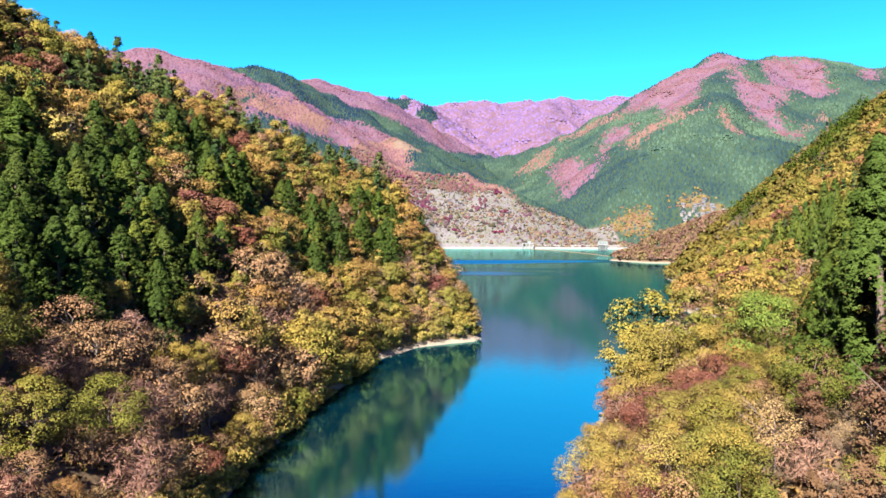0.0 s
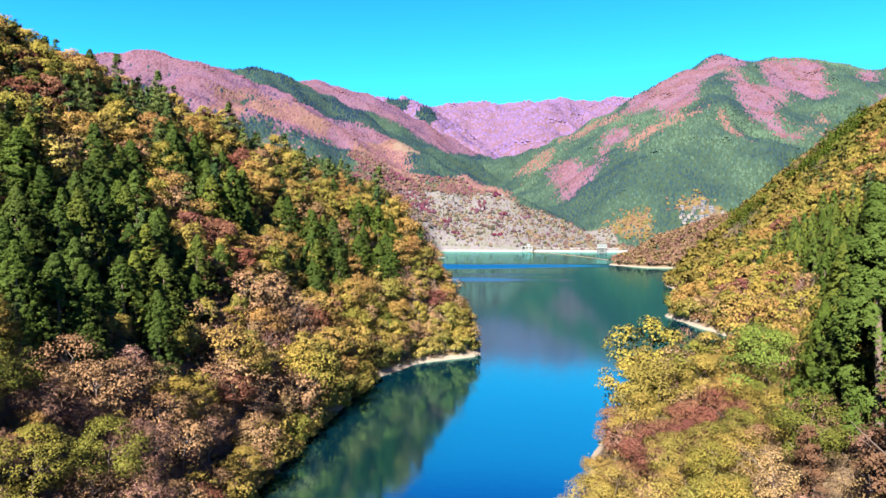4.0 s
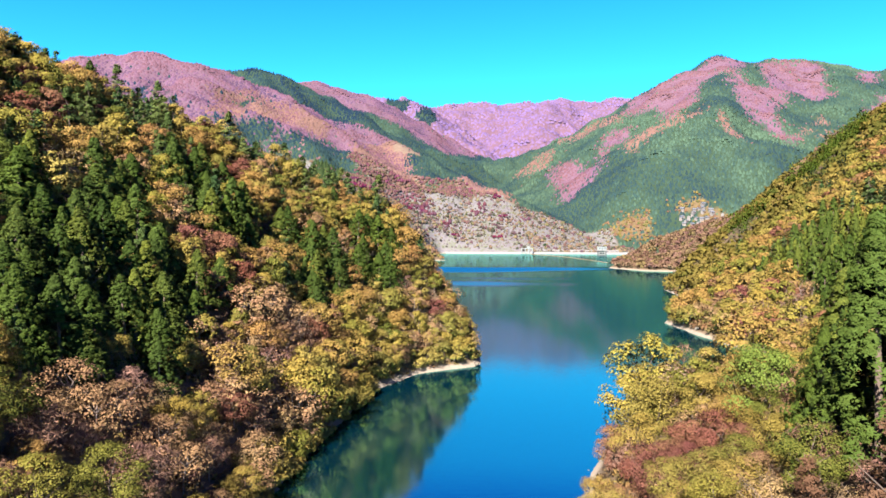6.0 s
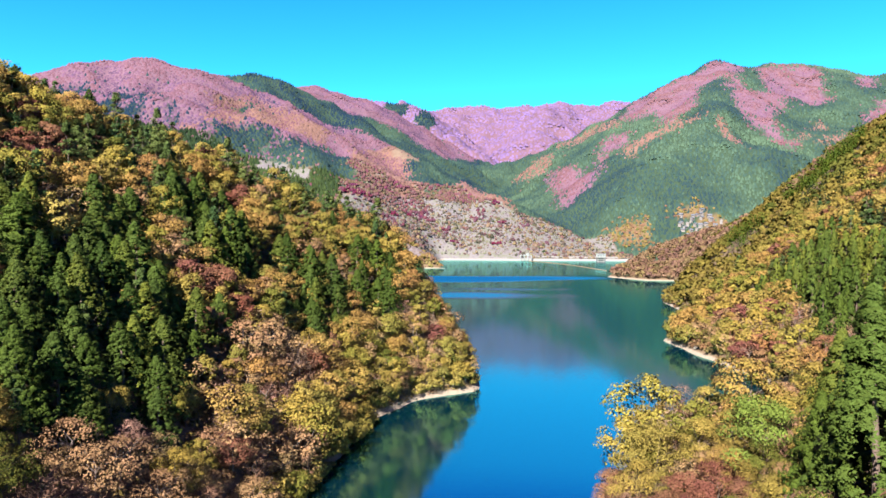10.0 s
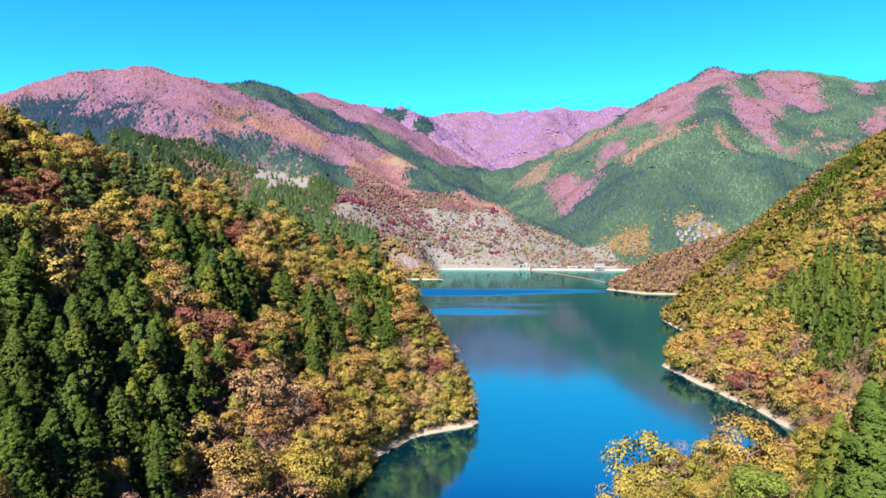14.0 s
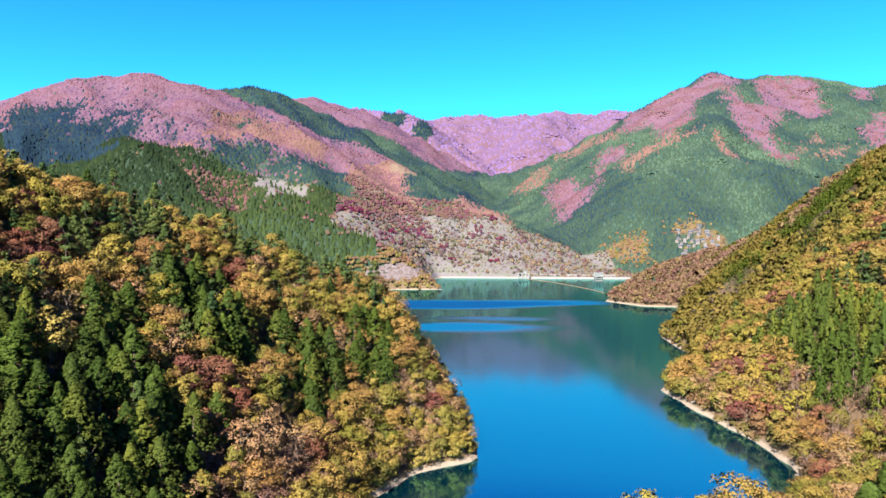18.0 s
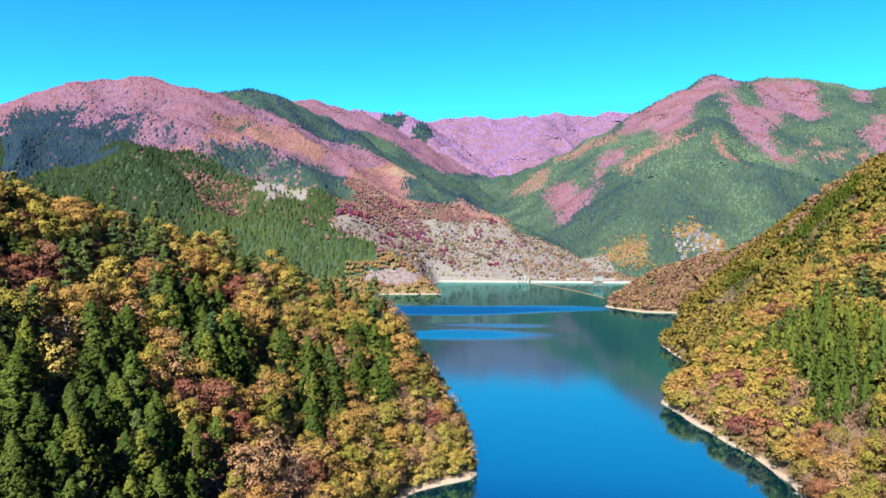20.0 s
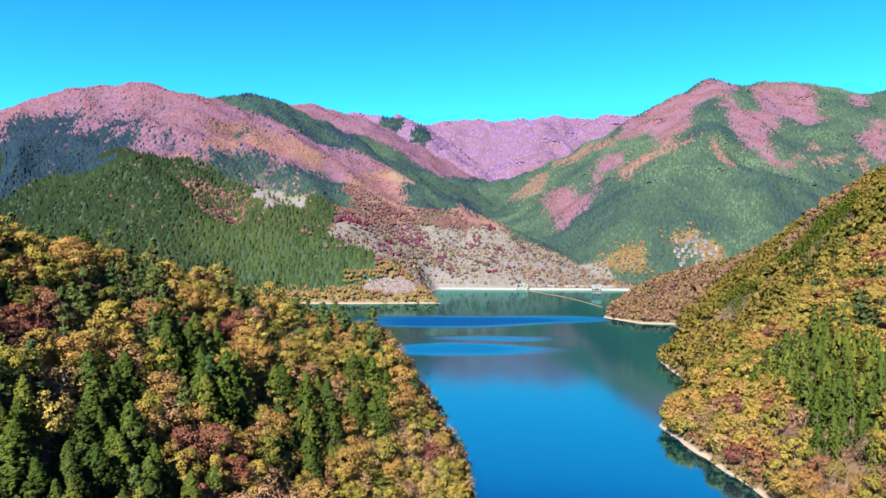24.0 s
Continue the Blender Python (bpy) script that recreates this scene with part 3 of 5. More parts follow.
def crown_broad(rng, h, rad, n, size, lobes=9, low=0.14, quads=False, slim=1.0):
    """Ragged crown: clusters of sprays at the ends of boughs, large ones on the outside, in an uneven outline with gaps between."""
    m = lobes * 5
    a = np.arange(m) * 2.399 + rng.uniform(-0.4, 0.4, m)
    zz = 1 - 1.9 * rng.random(m) ** 1.05
    wave = 1 + 0.22 * np.sin(a * 2 + rng.uniform(0, 6)) + 0.16 * np.sin(a * 3 + rng.uniform(0, 6))
    out = np.sqrt(np.clip(1 - np.abs(zz) ** 2.2, 0.02, 1)) * rng.uniform(0.6, 1.08, m) * wave
    c = np.stack([np.cos(a) * out * rad, np.sin(a) * out * rad, h * ((1 + low) / 2 + zz * (1 - low) / 2 * 0.9)], 1)
    c[0] = (0, 0, h * 0.95)
    lr = rad * rng.uniform(0.2, 0.4, m)
    pick = rng.choice(m, n, p=lr ** 2 / (lr ** 2).sum())
    d = unit(rng.normal(size=(n, 3)) + (0, 0, 0.45))
    pos = c[pick] + d * (lr[pick] * rng.uniform(0.6, 1.08, n))[:, None] * (1, 1, 0.68)
    whole = unit((pos - (0, 0, h * (0.35 + 0.4 * low))) / (rad, rad, h * 0.5))
    return sprays(rng, pos, 0.72 * d + 0.58 * whole + (0, 0, 0.16), size, 0.35, quads, slim, 0.13)


def crown_cedar(rng, h, rad, tufts, per, size, leaf=None):
    """A dense spire of upturned tufts on a cone."""
    z = rng.uniform(0.03, 1.0, tufts) ** 0.85
    prof = np.where(z < 0.2, 0.85 + 0.75 * z, 1.0) * (1 - z) ** 0.95 * 1.35
    a = rng.uniform(0, 2 * np.pi, tufts)
    r = rad * prof * rng.uniform(0.6, 1.12, tufts) * (1 + 0.16 * np.sin(3 * a + 9 * z)) + 0.05
    c = np.stack([np.cos(a) * r, np.sin(a) * r, h * z + 0.2], 1)
    out = np.stack([np.cos(a), np.sin(a), np.full(tufts, 0.6)], 1)
    d = unit(rng.normal(size=(tufts, per, 3)) * 0.7 + out[:, None] * 0.85)
    s = (size * rng.uniform(0.6, 1.35, tufts) * (1.15 - 0.5 * z))[:, None, None]
    pos = c[:, None] + d * s * (0.75, 0.75, 1.2)
    return sprays(rng, pos.reshape(-1, 3), (0.6 * d + 0.6 * out[:, None]).reshape(-1, 3), leaf or size * 0.85, 0.35, False, 0.6, 0.2)


def crown_pine(rng, h, rad, tiers, n, size):
    """Dark drooping sprays of needles on uneven boughs that shorten towards the top."""
    pos, nor = [], []
    for i in range(tiers * 4):
        f = rng.uniform(0, 1) ** 0.8
        zz = h * (0.18 + 0.8 * f)
        a = i * 2.399 + rng.uniform(-0.5, 0.5)
        ln = rad * (1.08 - 0.92 * f) * rng.uniform(0.65, 1.12)
        m = n // (tiers * 4)
        t = rng.uniform(0.1, 1, m)
        w = 0.24 * ln * (1.15 - t) + 0.12
        p = np.stack([np.cos(a) * ln * t + rng.normal(0, 1, m) * w, np.sin(a) * ln * t + rng.normal(0, 1, m) * w, zz + ln * (0.22 * t - 0.3 * t * t) + rng.normal(0, 0.2, m)], 1)
        pos.append(p)
        nor.append(np.tile((0.7 * np.cos(a), 0.7 * np.sin(a), 0.9), (m, 1)))
    return sprays(rng, np.concatenate(pos), np.concatenate(nor), size, 0.35, False, 0.7)


def twigs(rng, h, rad, boughs, per):
    """Leafless boughs: each fans into thin upswept twigs."""
    parts = []
    for i in range(boughs):
        a = rng.uniform(0, 2 * np.pi)
        z0 = h * rng.uniform(0.25, 0.7)
        ln = rad * rng.uniform(0.6, 1.05) * (1.15 - 0.5 * z0 / h)
        base = np.array((0, 0, z0))
        mid = base + np.array((np.cos(a) * ln * 0.55, np.sin(a) * ln * 0.55, ln * rng.uniform(0.25, 0.7)))
        parts.append(limb(base, mid, 0.065, 0.035, 3))
        for k in range(per):
            s = rng.uniform(0.25, 1)
            q = base + (mid - base) * s
            b = a + rng.normal(0, 0.7)
            l2 = ln * rng.uniform(0.3, 0.65)
            tip = q + np.array((np.cos(b) * l2, np.sin(b) * l2, l2 * rng.uniform(0.25, 1.0)))
            parts.append(limb(q, tip, 0.022, 0.008, 3))
    return join(parts)


# ---- ground and water ----
def graded(lo, hi, fine_lo, fine_hi, step, growth):
    out = list(np.arange(fine_lo, fine_hi, step))
    p = fine_hi
    while p < hi:
        out.append(p)
        p += step + growth * (p - fine_hi)
    out.append(hi)
    p, left = fine_lo - step, []
    while p > lo:
        left.append(p)
        p -= step + growth * (fine_lo - p)
    left.append(lo)
    return np.array(left[::-1] + out)


gx = graded(-2700, 2700, -60, 130, 2.5, 0.02)
gy = graded(-420, 4880, 60, 300, 2.5, 0.013)
GX, GY = np.meshgrid(gx, gy)
GZ = height(GX, GY)
nx, ny = len(gx), len(gy)
idx = np.arange(nx * ny).reshape(ny, nx)
gf = np.stack([idx[:-1, :-1], idx[:-1, 1:], idx[1:, 1:], idx[1:, :-1]], -1).reshape(-1, 4)
m_ground, nt, bs = material("ground_cover", 0.95, 0, 0.1)
litter = noise_node(nt, 0.9, 8)
lr = ramp_node(nt, [(0.0408, 0.0286, 0.0204), (0.0782, 0.0558, 0.0354), (0.105, 0.0782, 0.049)])
nt.links.new(litter.outputs["Fac"], lr.inputs[0])
grass = noise_node(nt, 0.05, 8, 0.75)
gr = ramp_node(nt, [(0.040, 0.032, 0.042), (0.066, 0.059, 0.068), (0.088, 0.083, 0.089), (0.062, 0.067, 0.048), (0.091, 0.087, 0.093)])
spread = nt.nodes.new("ShaderNodeMapRange")
spread.inputs[1].default_value, spread.inputs[2].default_value = 0.3, 0.7
nt.links.new(grass.outputs["Fac"], spread.inputs[0])
nt.links.new(spread.outputs[0], gr.inputs[0])
stone = noise_node(nt, 0.8, 8, 0.75)
sr = ramp_node(nt, [(0.0748, 0.0612, 0.0476), (0.15, 0.126, 0.102), (0.197, 0.17, 0.143)])
nt.links.new(stone.outputs["Fac"], sr.inputs[0])
heath = nt.nodes.new("ShaderNodeAttribute")
heath.attribute_name = "hue"
col = mixc(nt, heath.outputs["Fac"], lr.outputs[0], gr.outputs[0])
wood = nt.nodes.new("ShaderNodeAttribute")
wood.attribute_name = "wood"
patchy = nt.nodes.new("ShaderNodeMapRange")
patchy.inputs[3].default_value, patchy.inputs[4].default_value = 0.35, 1.1
nt.links.new(grass.outputs["Fac"], patchy.inputs[0])
col = mixc(nt, wood.outputs["Alpha"], col, mixc(nt, 1.0, wood.outputs["Color"], patchy.outputs[0], "MULTIPLY"))
tcg = nt.nodes.new("ShaderNodeTexCoord")
sep = nt.nodes.new("ShaderNodeSeparateXYZ")
nt.links.new(tcg.outputs["Object"], sep.inputs[0])
edge = nt.nodes.new("ShaderNodeMath")
edge.operation = "MULTIPLY_ADD"
edge.inputs[1].default_value = -1.3
nt.links.new(stone.outputs["Fac"], edge.inputs[0])
nt.links.new(sep.outputs["Z"], edge.inputs[2])
band = nt.nodes.new("ShaderNodeMapRange")
band.inputs[1].default_value, band.inputs[2].default_value = 0.0, 0.9
band.inputs[3].default_value, band.inputs[4].default_value = 1.0, 0.0
nt.links.new(edge.outputs[0], band.inputs[0])
nt.links.new(mixc(nt, band.outputs[0], col, sr.outputs[0]), bs.inputs["Base Color"])
bp = nt.nodes.new("ShaderNodeBump")
bp.inputs["Strength"].default_value, bp.inputs["Distance"].default_value = 0.6, 0.4
nt.links.new(litter.outputs["Fac"], bp.inputs["Height"])
nt.links.new(bp.outputs[0], bs.inputs["Normal"])
cover = np.where(on_shrub_hill(GX, GY), 1.0, 0.0)
cover = np.where((GY > 1150) & (GY < 1260) & (GX > -60) & (GX < 350), 1.0, cover)
cover = np.where(in_patch(GX, GY, CLEARING, 0.5), 1.0, cover)
kinds = far_kind(GX, GY, GZ)
low_wood = (GY > 900) & (GY < 1140) & ((GZ < 14) | (GX > -70)) & (GX < 60)
wooded = (GY > 900) & ~low_wood & ((cover < 0.5) | (on_shrub_hill(GX, GY) & (GZ > 118)))
tone = np.zeros((ny, nx, 4), np.float32)
# the last tone is darkened too, for the stands coloured as in shade
for k, c in enumerate(((0.021, 0.039, 0.024), (0.095, 0.055, 0.08), (0.12, 0.068, 0.055), (0.010, 0.020, 0.024))):
    tone[kinds == k, :3] = c
tone[(kinds == 2) & (GX > 300) & (GY < 1520), :3] = (0.095, 0.068, 0.037)
tone[in_patch(GX, GY, SCAR, 0.5), :3] = (0.12, 0.088, 0.068)
tone[..., 3] = wooded
gmesh = mesh_np("ground", np.stack([GX, GY, GZ], -1).reshape(-1, 3), gf, None, m_ground, cover.ravel(), True)
gmesh.attributes.new("wood", "FLOAT_COLOR", "POINT").data.foreach_set("color", tone.ravel())
ground = new("ground", gmesh)
tagged(ground, "wooded valley ground of leaf litter, heath and pale gravel shore", "ground", kind="structure")

m_water, nt, bs = material("lake_water", 0.6, 0, 0.0)
deep = noise_node(nt, 0.006, 3)
wr = ramp_node(nt, [(0.0002, 0.0065, 0.013), (0.0003, 0.0085, 0.016)])
nt.links.new(deep.outputs["Fac"], wr.inputs[0])
nt.links.new(wr.outputs[0], bs.inputs["Base Color"])
tcw = nt.nodes.new("ShaderNodeTexCoord")
mp = nt.nodes.new("ShaderNodeMapping")
mp.inputs["Scale"].default_value = (0.35, 1.0, 1.0)
nt.links.new(tcw.outputs["Object"], mp.inputs[0])
rip = nt.nodes.new("ShaderNodeTexNoise")
rip.inputs["Scale"].default_value, rip.inputs["Detail"].default_value = 0.9, 5
nt.links.new(mp.outputs[0], rip.inputs["Vector"])
gust = nt.nodes.new("ShaderNodeAttribute")
gust.attribute_name = "hue"
gm = nt.nodes.new("ShaderNodeMapRange")
gm.inputs[3].default_value, gm.inputs[4].default_value = 0.08, 0.2
nt.links.new(gust.outputs["Fac"], gm.inputs[0])
bp = nt.nodes.new("ShaderNodeBump")
bp.inputs["Distance"].default_value = 0.25
bp.inputs["Strength"].default_value = 0.035
# where the breeze stirs it, the water shows the ripple faces that lean south
facing = nt.nodes.new("ShaderNodeMath")
facing.operation = "MULTIPLY"
facing.inputs[1].default_value = -0.13
nt.links.new(gust.outputs["Fac"], facing.inputs[0])
slant = nt.nodes.new("ShaderNodeCombineXYZ")
slant.inputs[2].default_value = 1.0
nt.links.new(facing.outputs[0], slant.inputs[1])
level = nt.nodes.new("ShaderNodeVectorMath")
level.operation = "NORMALIZE"
nt.links.new(slant.outputs[0], level.inputs[0])
nt.links.new(level.outputs[0], bp.inputs["Normal"])
nt.links.new(rip.outputs["Fac"], bp.inputs["Height"])
mirror = nt.nodes.new("ShaderNodeBsdfGlossy")
nt.links.new(gm.outputs[0], mirror.inputs["Roughness"])
mirror.inputs["Color"].default_value = (0.42, 0.98, 0.9, 1)
nt.links.new(bp.outputs[0], mirror.inputs["Normal"])
edge_on = nt.nodes.new("ShaderNodeFresnel")
edge_on.inputs["IOR"].default_value = 6.3
nt.links.new(bp.outputs[0], edge_on.inputs["Normal"])
both = nt.nodes.new("ShaderNodeMixShader")
nt.links.new(edge_on.outputs[0], both.inputs[0])
nt.links.new(bs.outputs[0], both.inputs[1])
nt.links.new(mirror.outputs[0], both.inputs[2])
nt.links.new(both.outputs[0], nt.nodes["Material Output"].inputs[0])
wx, wy = np.meshgrid(np.linspace(-420, 420, 71), np.concatenate([np.linspace(-380, 300, 30), np.linspace(310, 1260, 160)]))
wi = np.arange(wx.size).reshape(wx.shape)
wf = np.stack([wi[:-1, :-1], wi[:-1, 1:], wi[1:, 1:], wi[1:, :-1]], -1).reshape(-1, 4)
# wind streaks: two long catspaws across the middle of the lake
breeze = np.zeros(wx.shape)
for cx, cy, rx, ry, force in ((30, 750, 190, 62, 1.0), (0, 556, 85, 34, 0.5), (70, 615, 80, 20, 0.35)):
    breeze = np.maximum(breeze, force * np.clip(1.6 - 1.6 * np.hypot((wx - cx) / rx, (wy - cy - 16 * fbm(wx, wy, 90, 2, 14)) / ry) + 0.9 * fbm(wx * 0.3, wy, 42, 3, 88), 0, 1))
water = new("water", mesh_np("water", np.stack([wx, wy, np.zeros_like(wx)], -1).reshape(-1, 3), wf, None, m_water, breeze.ravel()))
tagged(water, "calm deep blue reservoir water with faint wind streaks", "water", kind="structure")


# ---- trees ----
def tree_set(seed, build, count):
    """count variants of a tree: lists of (part name, mesh, label)."""
    out = []
    for i in range(count):
        out.append(build(np.random.default_rng(seed + i), i))
    return out


def broad_tree(mat, tag, n, size, h=9.0, rad=4.2, thin=False):
    """A broadleaf tree; a thin one shows its pale limbs."""
    def build(rng, i):
        hh, rr = h * rng.uniform(0.85, 1.15), rad * rng.uniform(0.85, 1.15)
        return [("trunk", mesh_np("trunk", *trunk_wood(rng, hh * (0.95 if thin else 0.85), 0.15 if thin else 0.2, 0.6, 9 if thin else 5, 0.45 if thin else 0.35), m_pale_bark if thin else m_bark)),
                ("crown", mesh_np(tag, *crown_broad(rng, hh, rr, n, size, rng.integers(8, 13)), mat))]
    return build


def cedar_tree(n, per, size, h=16.0, rad=2.7, leaf=None, mat=None):
    def build(rng, i):
        hh, rr = h * rng.uniform(0.85, 1.15), rad * rng.uniform(0.85, 1.15)
        return [("trunk", mesh_np("trunk", *join([limb((0, 0, -1.2), (0, 0, hh * 0.5), 0.26, 0.16, 6), limb((0, 0, hh * 0.5), (0, 0, hh * 0.97), 0.16, 0.03, 5)]), m_bark)),
                ("crown", mesh_np("cedar", *crown_cedar(rng, hh, rr, n, per, size, leaf), mat or m_cedar))]
    return build


def pine_tree(n, size, h=12.0, rad=3.4, mat=None):
    def build(rng, i):
        hh, rr = h * rng.uniform(0.85, 1.15), rad * rng.uniform(0.85, 1.15)
        return [("trunk", mesh_np("trunk", *trunk_wood(rng, hh, 0.2, 0.8, 6, 0.2), m_bark)),
                ("crown", mesh_np("pine", *crown_pine(rng, hh, rr, 10, n, size), mat or m_pine))]
    return build


def bare_tree(boughs, per, haze, h=8.5, rad=4.0):
    def build(rng, i):
        hh, rr = h * rng.uniform(0.85, 1.15), rad * rng.uniform(0.85, 1.15)
        out = [("trunk", mesh_np("trunk", *trunk_wood(rng, hh * 0.9, 0.13, 0.9, 6, 0.36), m_pale_bark)),
               ("crown", mesh_np("twig_crown", *join([twigs(rng, hh, rr, boughs, per), crown_broad(rng, hh, rr, haze, 0.62, 9, 0.25, True, 0.075)]), m_twig))]
        return out
    return build


def grades(seed, count, *builders):
    """Variants for the nearest trees, and plainer ones for those farther off."""
    return [tree_set(seed + 20 * i, b, count) for i, b in enumerate(builders)]


def leafy_grades(seed, mat, tag, h, rad):
    return grades(seed, 5, broad_tree(mat, tag, 9500, 0.14, h, rad), broad_tree(mat, tag, 8000, 0.158, h, rad), broad_tree(mat, tag, 2700, 0.31, h, rad), broad_tree(mat, tag, 1300, 0.50, h, rad))


KINDS = {
    "oak_tree": (leafy_grades(100, m_gold, "oak_crown", 10.2, 4.4), "oak tree with dense golden-olive autumn leaves on the slope"),
    "chestnut_tree": (leafy_grades(180, m_bronze, "chestnut_crown", 9.8, 4.5), "chestnut tree with tan and bronze autumn leaves on the slope"),
    "maple_tree": (leafy_grades(260, m_rust, "maple_crown", 7.8, 4.1), "maple tree with rust-brown autumn leaves on the slope"),
    "beech_tree": (leafy_grades(340, m_lime, "beech_crown", 8.5, 4.2), "beech tree with yellow-green turning leaves on the slope"),
    "cedar_tree": (grades(420, 5, cedar_tree(430, 46, 0.50, 16.0, 3.0, 0.21), cedar_tree(300, 22, 0.55, 14.0, 3.2, 0.34), cedar_tree(260, 13, 0.60, 13.5, 3.2, 0.46), cedar_tree(200, 9, 0.68, 14.0, 3.1)), "tall cedar tree with dense dark green tufted needles"),
    # cedars for the left slope, its shade put into their colour
    "shaded_cedar_tree": (grades(460, 6, cedar_tree(700, 20, 0.36, 14.0, 3.3, 0.22, m_shaded_cedar), cedar_tree(560, 13, 0.40, 14.0, 3.3, 0.30, m_shaded_cedar), cedar_tree(480, 9, 0.42, 13.5, 3.3, 0.36, m_shaded_cedar), cedar_tree(360, 7, 0.5, 13.5, 3.2, 0.46, m_shaded_cedar)), "cedar tree with dense needles, coloured very dark for the steep slope's shade"),
    "pine_tree": (grades(500, 4, pine_tree(2600, 0.32), pine_tree(2000, 0.36), pine_tree(1500, 0.42), pine_tree(1000, 0.5)), "dark pine tree with flat needle tiers on the hillside"),
    "bare_tree": (grades(600, 5, bare_tree(30, 11, 2600), bare_tree(22, 8, 1700), bare_tree(12, 5, 540), bare_tree(8, 4, 340)), "leafless tree with pale limbs and brown withered twigs"),
    "zelkova_tree": (leafy_grades(140, m_amber, "zelkova_crown", 9.4, 4.6), "zelkova tree with amber and orange-gold autumn leaves on the slope"),
    "hornbeam_tree": (grades(220, 5, *[broad_tree(m_tan, "hornbeam_crown", n, k, 8.0, 4.3, True) for n, k in ((4200, 0.15), (2300, 0.22), (1300, 0.34), (800, 0.46))]), "hornbeam tree with thin withered tan-brown leaves and grey limbs"),
    "larch_tree": (grades(560, 2, pine_tree(4200, 0.24, 13.0, 4.4, m_larch), pine_tree(2600, 0.32, 13.0, 4.4, m_larch)), "larch tree with russet-brown needles on long level boughs"),
    "evergreen_oak_tree": (leafy_grades(640, m_evergreen, "evergreen_crown", 9.0, 4.4), "evergreen oak tree with dense fresh green leaves on the bank"),
    "bush": (grades(700, 4, *[broad_tree(m_bronze, "bush_crown", n, k, 3.2, 2.3) for n, k in ((1500, 0.2), (900, 0.27), (600, 0.34), (450, 0.4))]), "low tan-leaved bush hanging over the water's edge"),
}


def plant(kind, x, y, scale, rng, z=None, label="", squash=1.0):
    """One tree of its kind at a place on the ground."""
    sets, text = KINDS[kind]
    variants = sets[min(len(sets) - 1, 0 if math.hypot(x - 35, y - 60) < 42 else 1 if math.hypot(x, y) < 128 else 2 if math.hypot(x, y) < 262 else 3)]
    v = int(rng.integers(len(variants)))
    z = float(height(np.array([x]), np.array([y]))[0]) if z is None else z
    m = pose(x, y, z - 0.1, rng.uniform(-3, 3), rng.uniform(-3, 3), rng.uniform(0, 360)) @ Matrix.Diagonal((scale * squash, scale * squash, scale, 1))
    root = new(kind)
    root.empty_display_size = 1.0
    tagged(root, label or text, "bush" if kind == "bush" else "tree", "trees on the near slopes")
    for name, me in variants[v]:
        ob = new(name, me)
        ob.parent = root
    root.matrix_world = m
    return root


def scatter(rng, x0, x1, y0, y1, gap, keep):
    """Places on a jittered grid, with their ground heights, where keep(x, y, z, shore) holds."""
    xs, ys = np.meshgrid(np.arange(x0, x1, gap), np.arange(y0, y1, gap))
    xs = (xs + rng.uniform(-0.42, 0.42, xs.shape) * gap).ravel()
    ys = (ys + rng.uniform(-0.42, 0.42, ys.shape) * gap).ravel()
    zs, s = height(xs, ys), shore_dist(xs, ys)
    ok = keep(xs, ys, zs, s)
    return xs[ok], ys[ok], zs[ok], s[ok]


def west_kind(x, y, z, s, r):
    if in_any(x, y, WEST_CEDARS, 0.3) and s > 9:
        return "shaded_cedar_tree" if r < 0.66 else "cedar_tree" if r < 0.9 else "pine_tree" if r < 0.96 else "oak_tree"
    if in_any(x, y, WEST_PINES, 0.3):
        return "pine_tree" if r < 0.66 else "shaded_cedar_tree" if r < 0.72 else "oak_tree"
    if in_any(x, y, WEST_MAPLES, 0.3):
        return "maple_tree" if r < 0.72 else "bare_tree" if r < 0.84 else "oak_tree"
    if in_any(x, y, WEST_BARE, 0.3):
        return "bare_tree" if r < 0.4 else "hornbeam_tree" if r < 0.8 else "oak_tree"
    if in_any(x, y, WEST_LIME, 0.3):
        return "beech_tree"
    if s < 21 and y < 150:
        return "bare_tree" if r < 0.34 else "hornbeam_tree" if r < 0.70 else "maple_tree" if r < 0.78 else "oak_tree" if r < 0.93 else "beech_tree"
    if s < 22:
        return "bare_tree" if r < 0.12 else "hornbeam_tree" if r < 0.34 else "maple_tree" if r < 0.42 else "oak_tree" if r < 0.84 else "beech_tree"
    if z > 66:
        return "pine_tree" if r < 0.26 else "oak_tree" if r < 0.92 else "maple_tree"
    return "pine_tree" if r < (0.22 if x < -60 else 0.05) else "cedar_tree" if r < (0.27 if x < -60 else 0.07) else "oak_tree" if r < 0.68 else "maple_tree" if r < 0.78 else "hornbeam_tree" if r < 0.88 else "beech_tree"


def gold_kind(kind, x, r):
    """Golden trees are oaks, chestnuts or zelkovas; paler ones towards the water."""
    if kind != "oak_tree":
        return kind
    return "oak_tree" if r < (0.6 if x < -60 else 0.5) else "chestnut_tree" if r < 0.76 else "zelkova_tree"


def west_slope(x, y, z, s):
    """The face of the left hill towards the lake, and its crest."""
    return (s > np.where(y < 190, -0.3, 2.2)) & (x > -0.64 * y - 14) & (y < 288) & ((near_line(x, y, NEAR_LEFT[2:]) < 11) | (x + 0.75 * (y - 172) * (y < 215) + 122 + 9 > 0) & (y < np.interp(x, [-122, -95, -60, -30, -8, 6, 14], [172, 215, 246, 260, 284, 270, 234])))


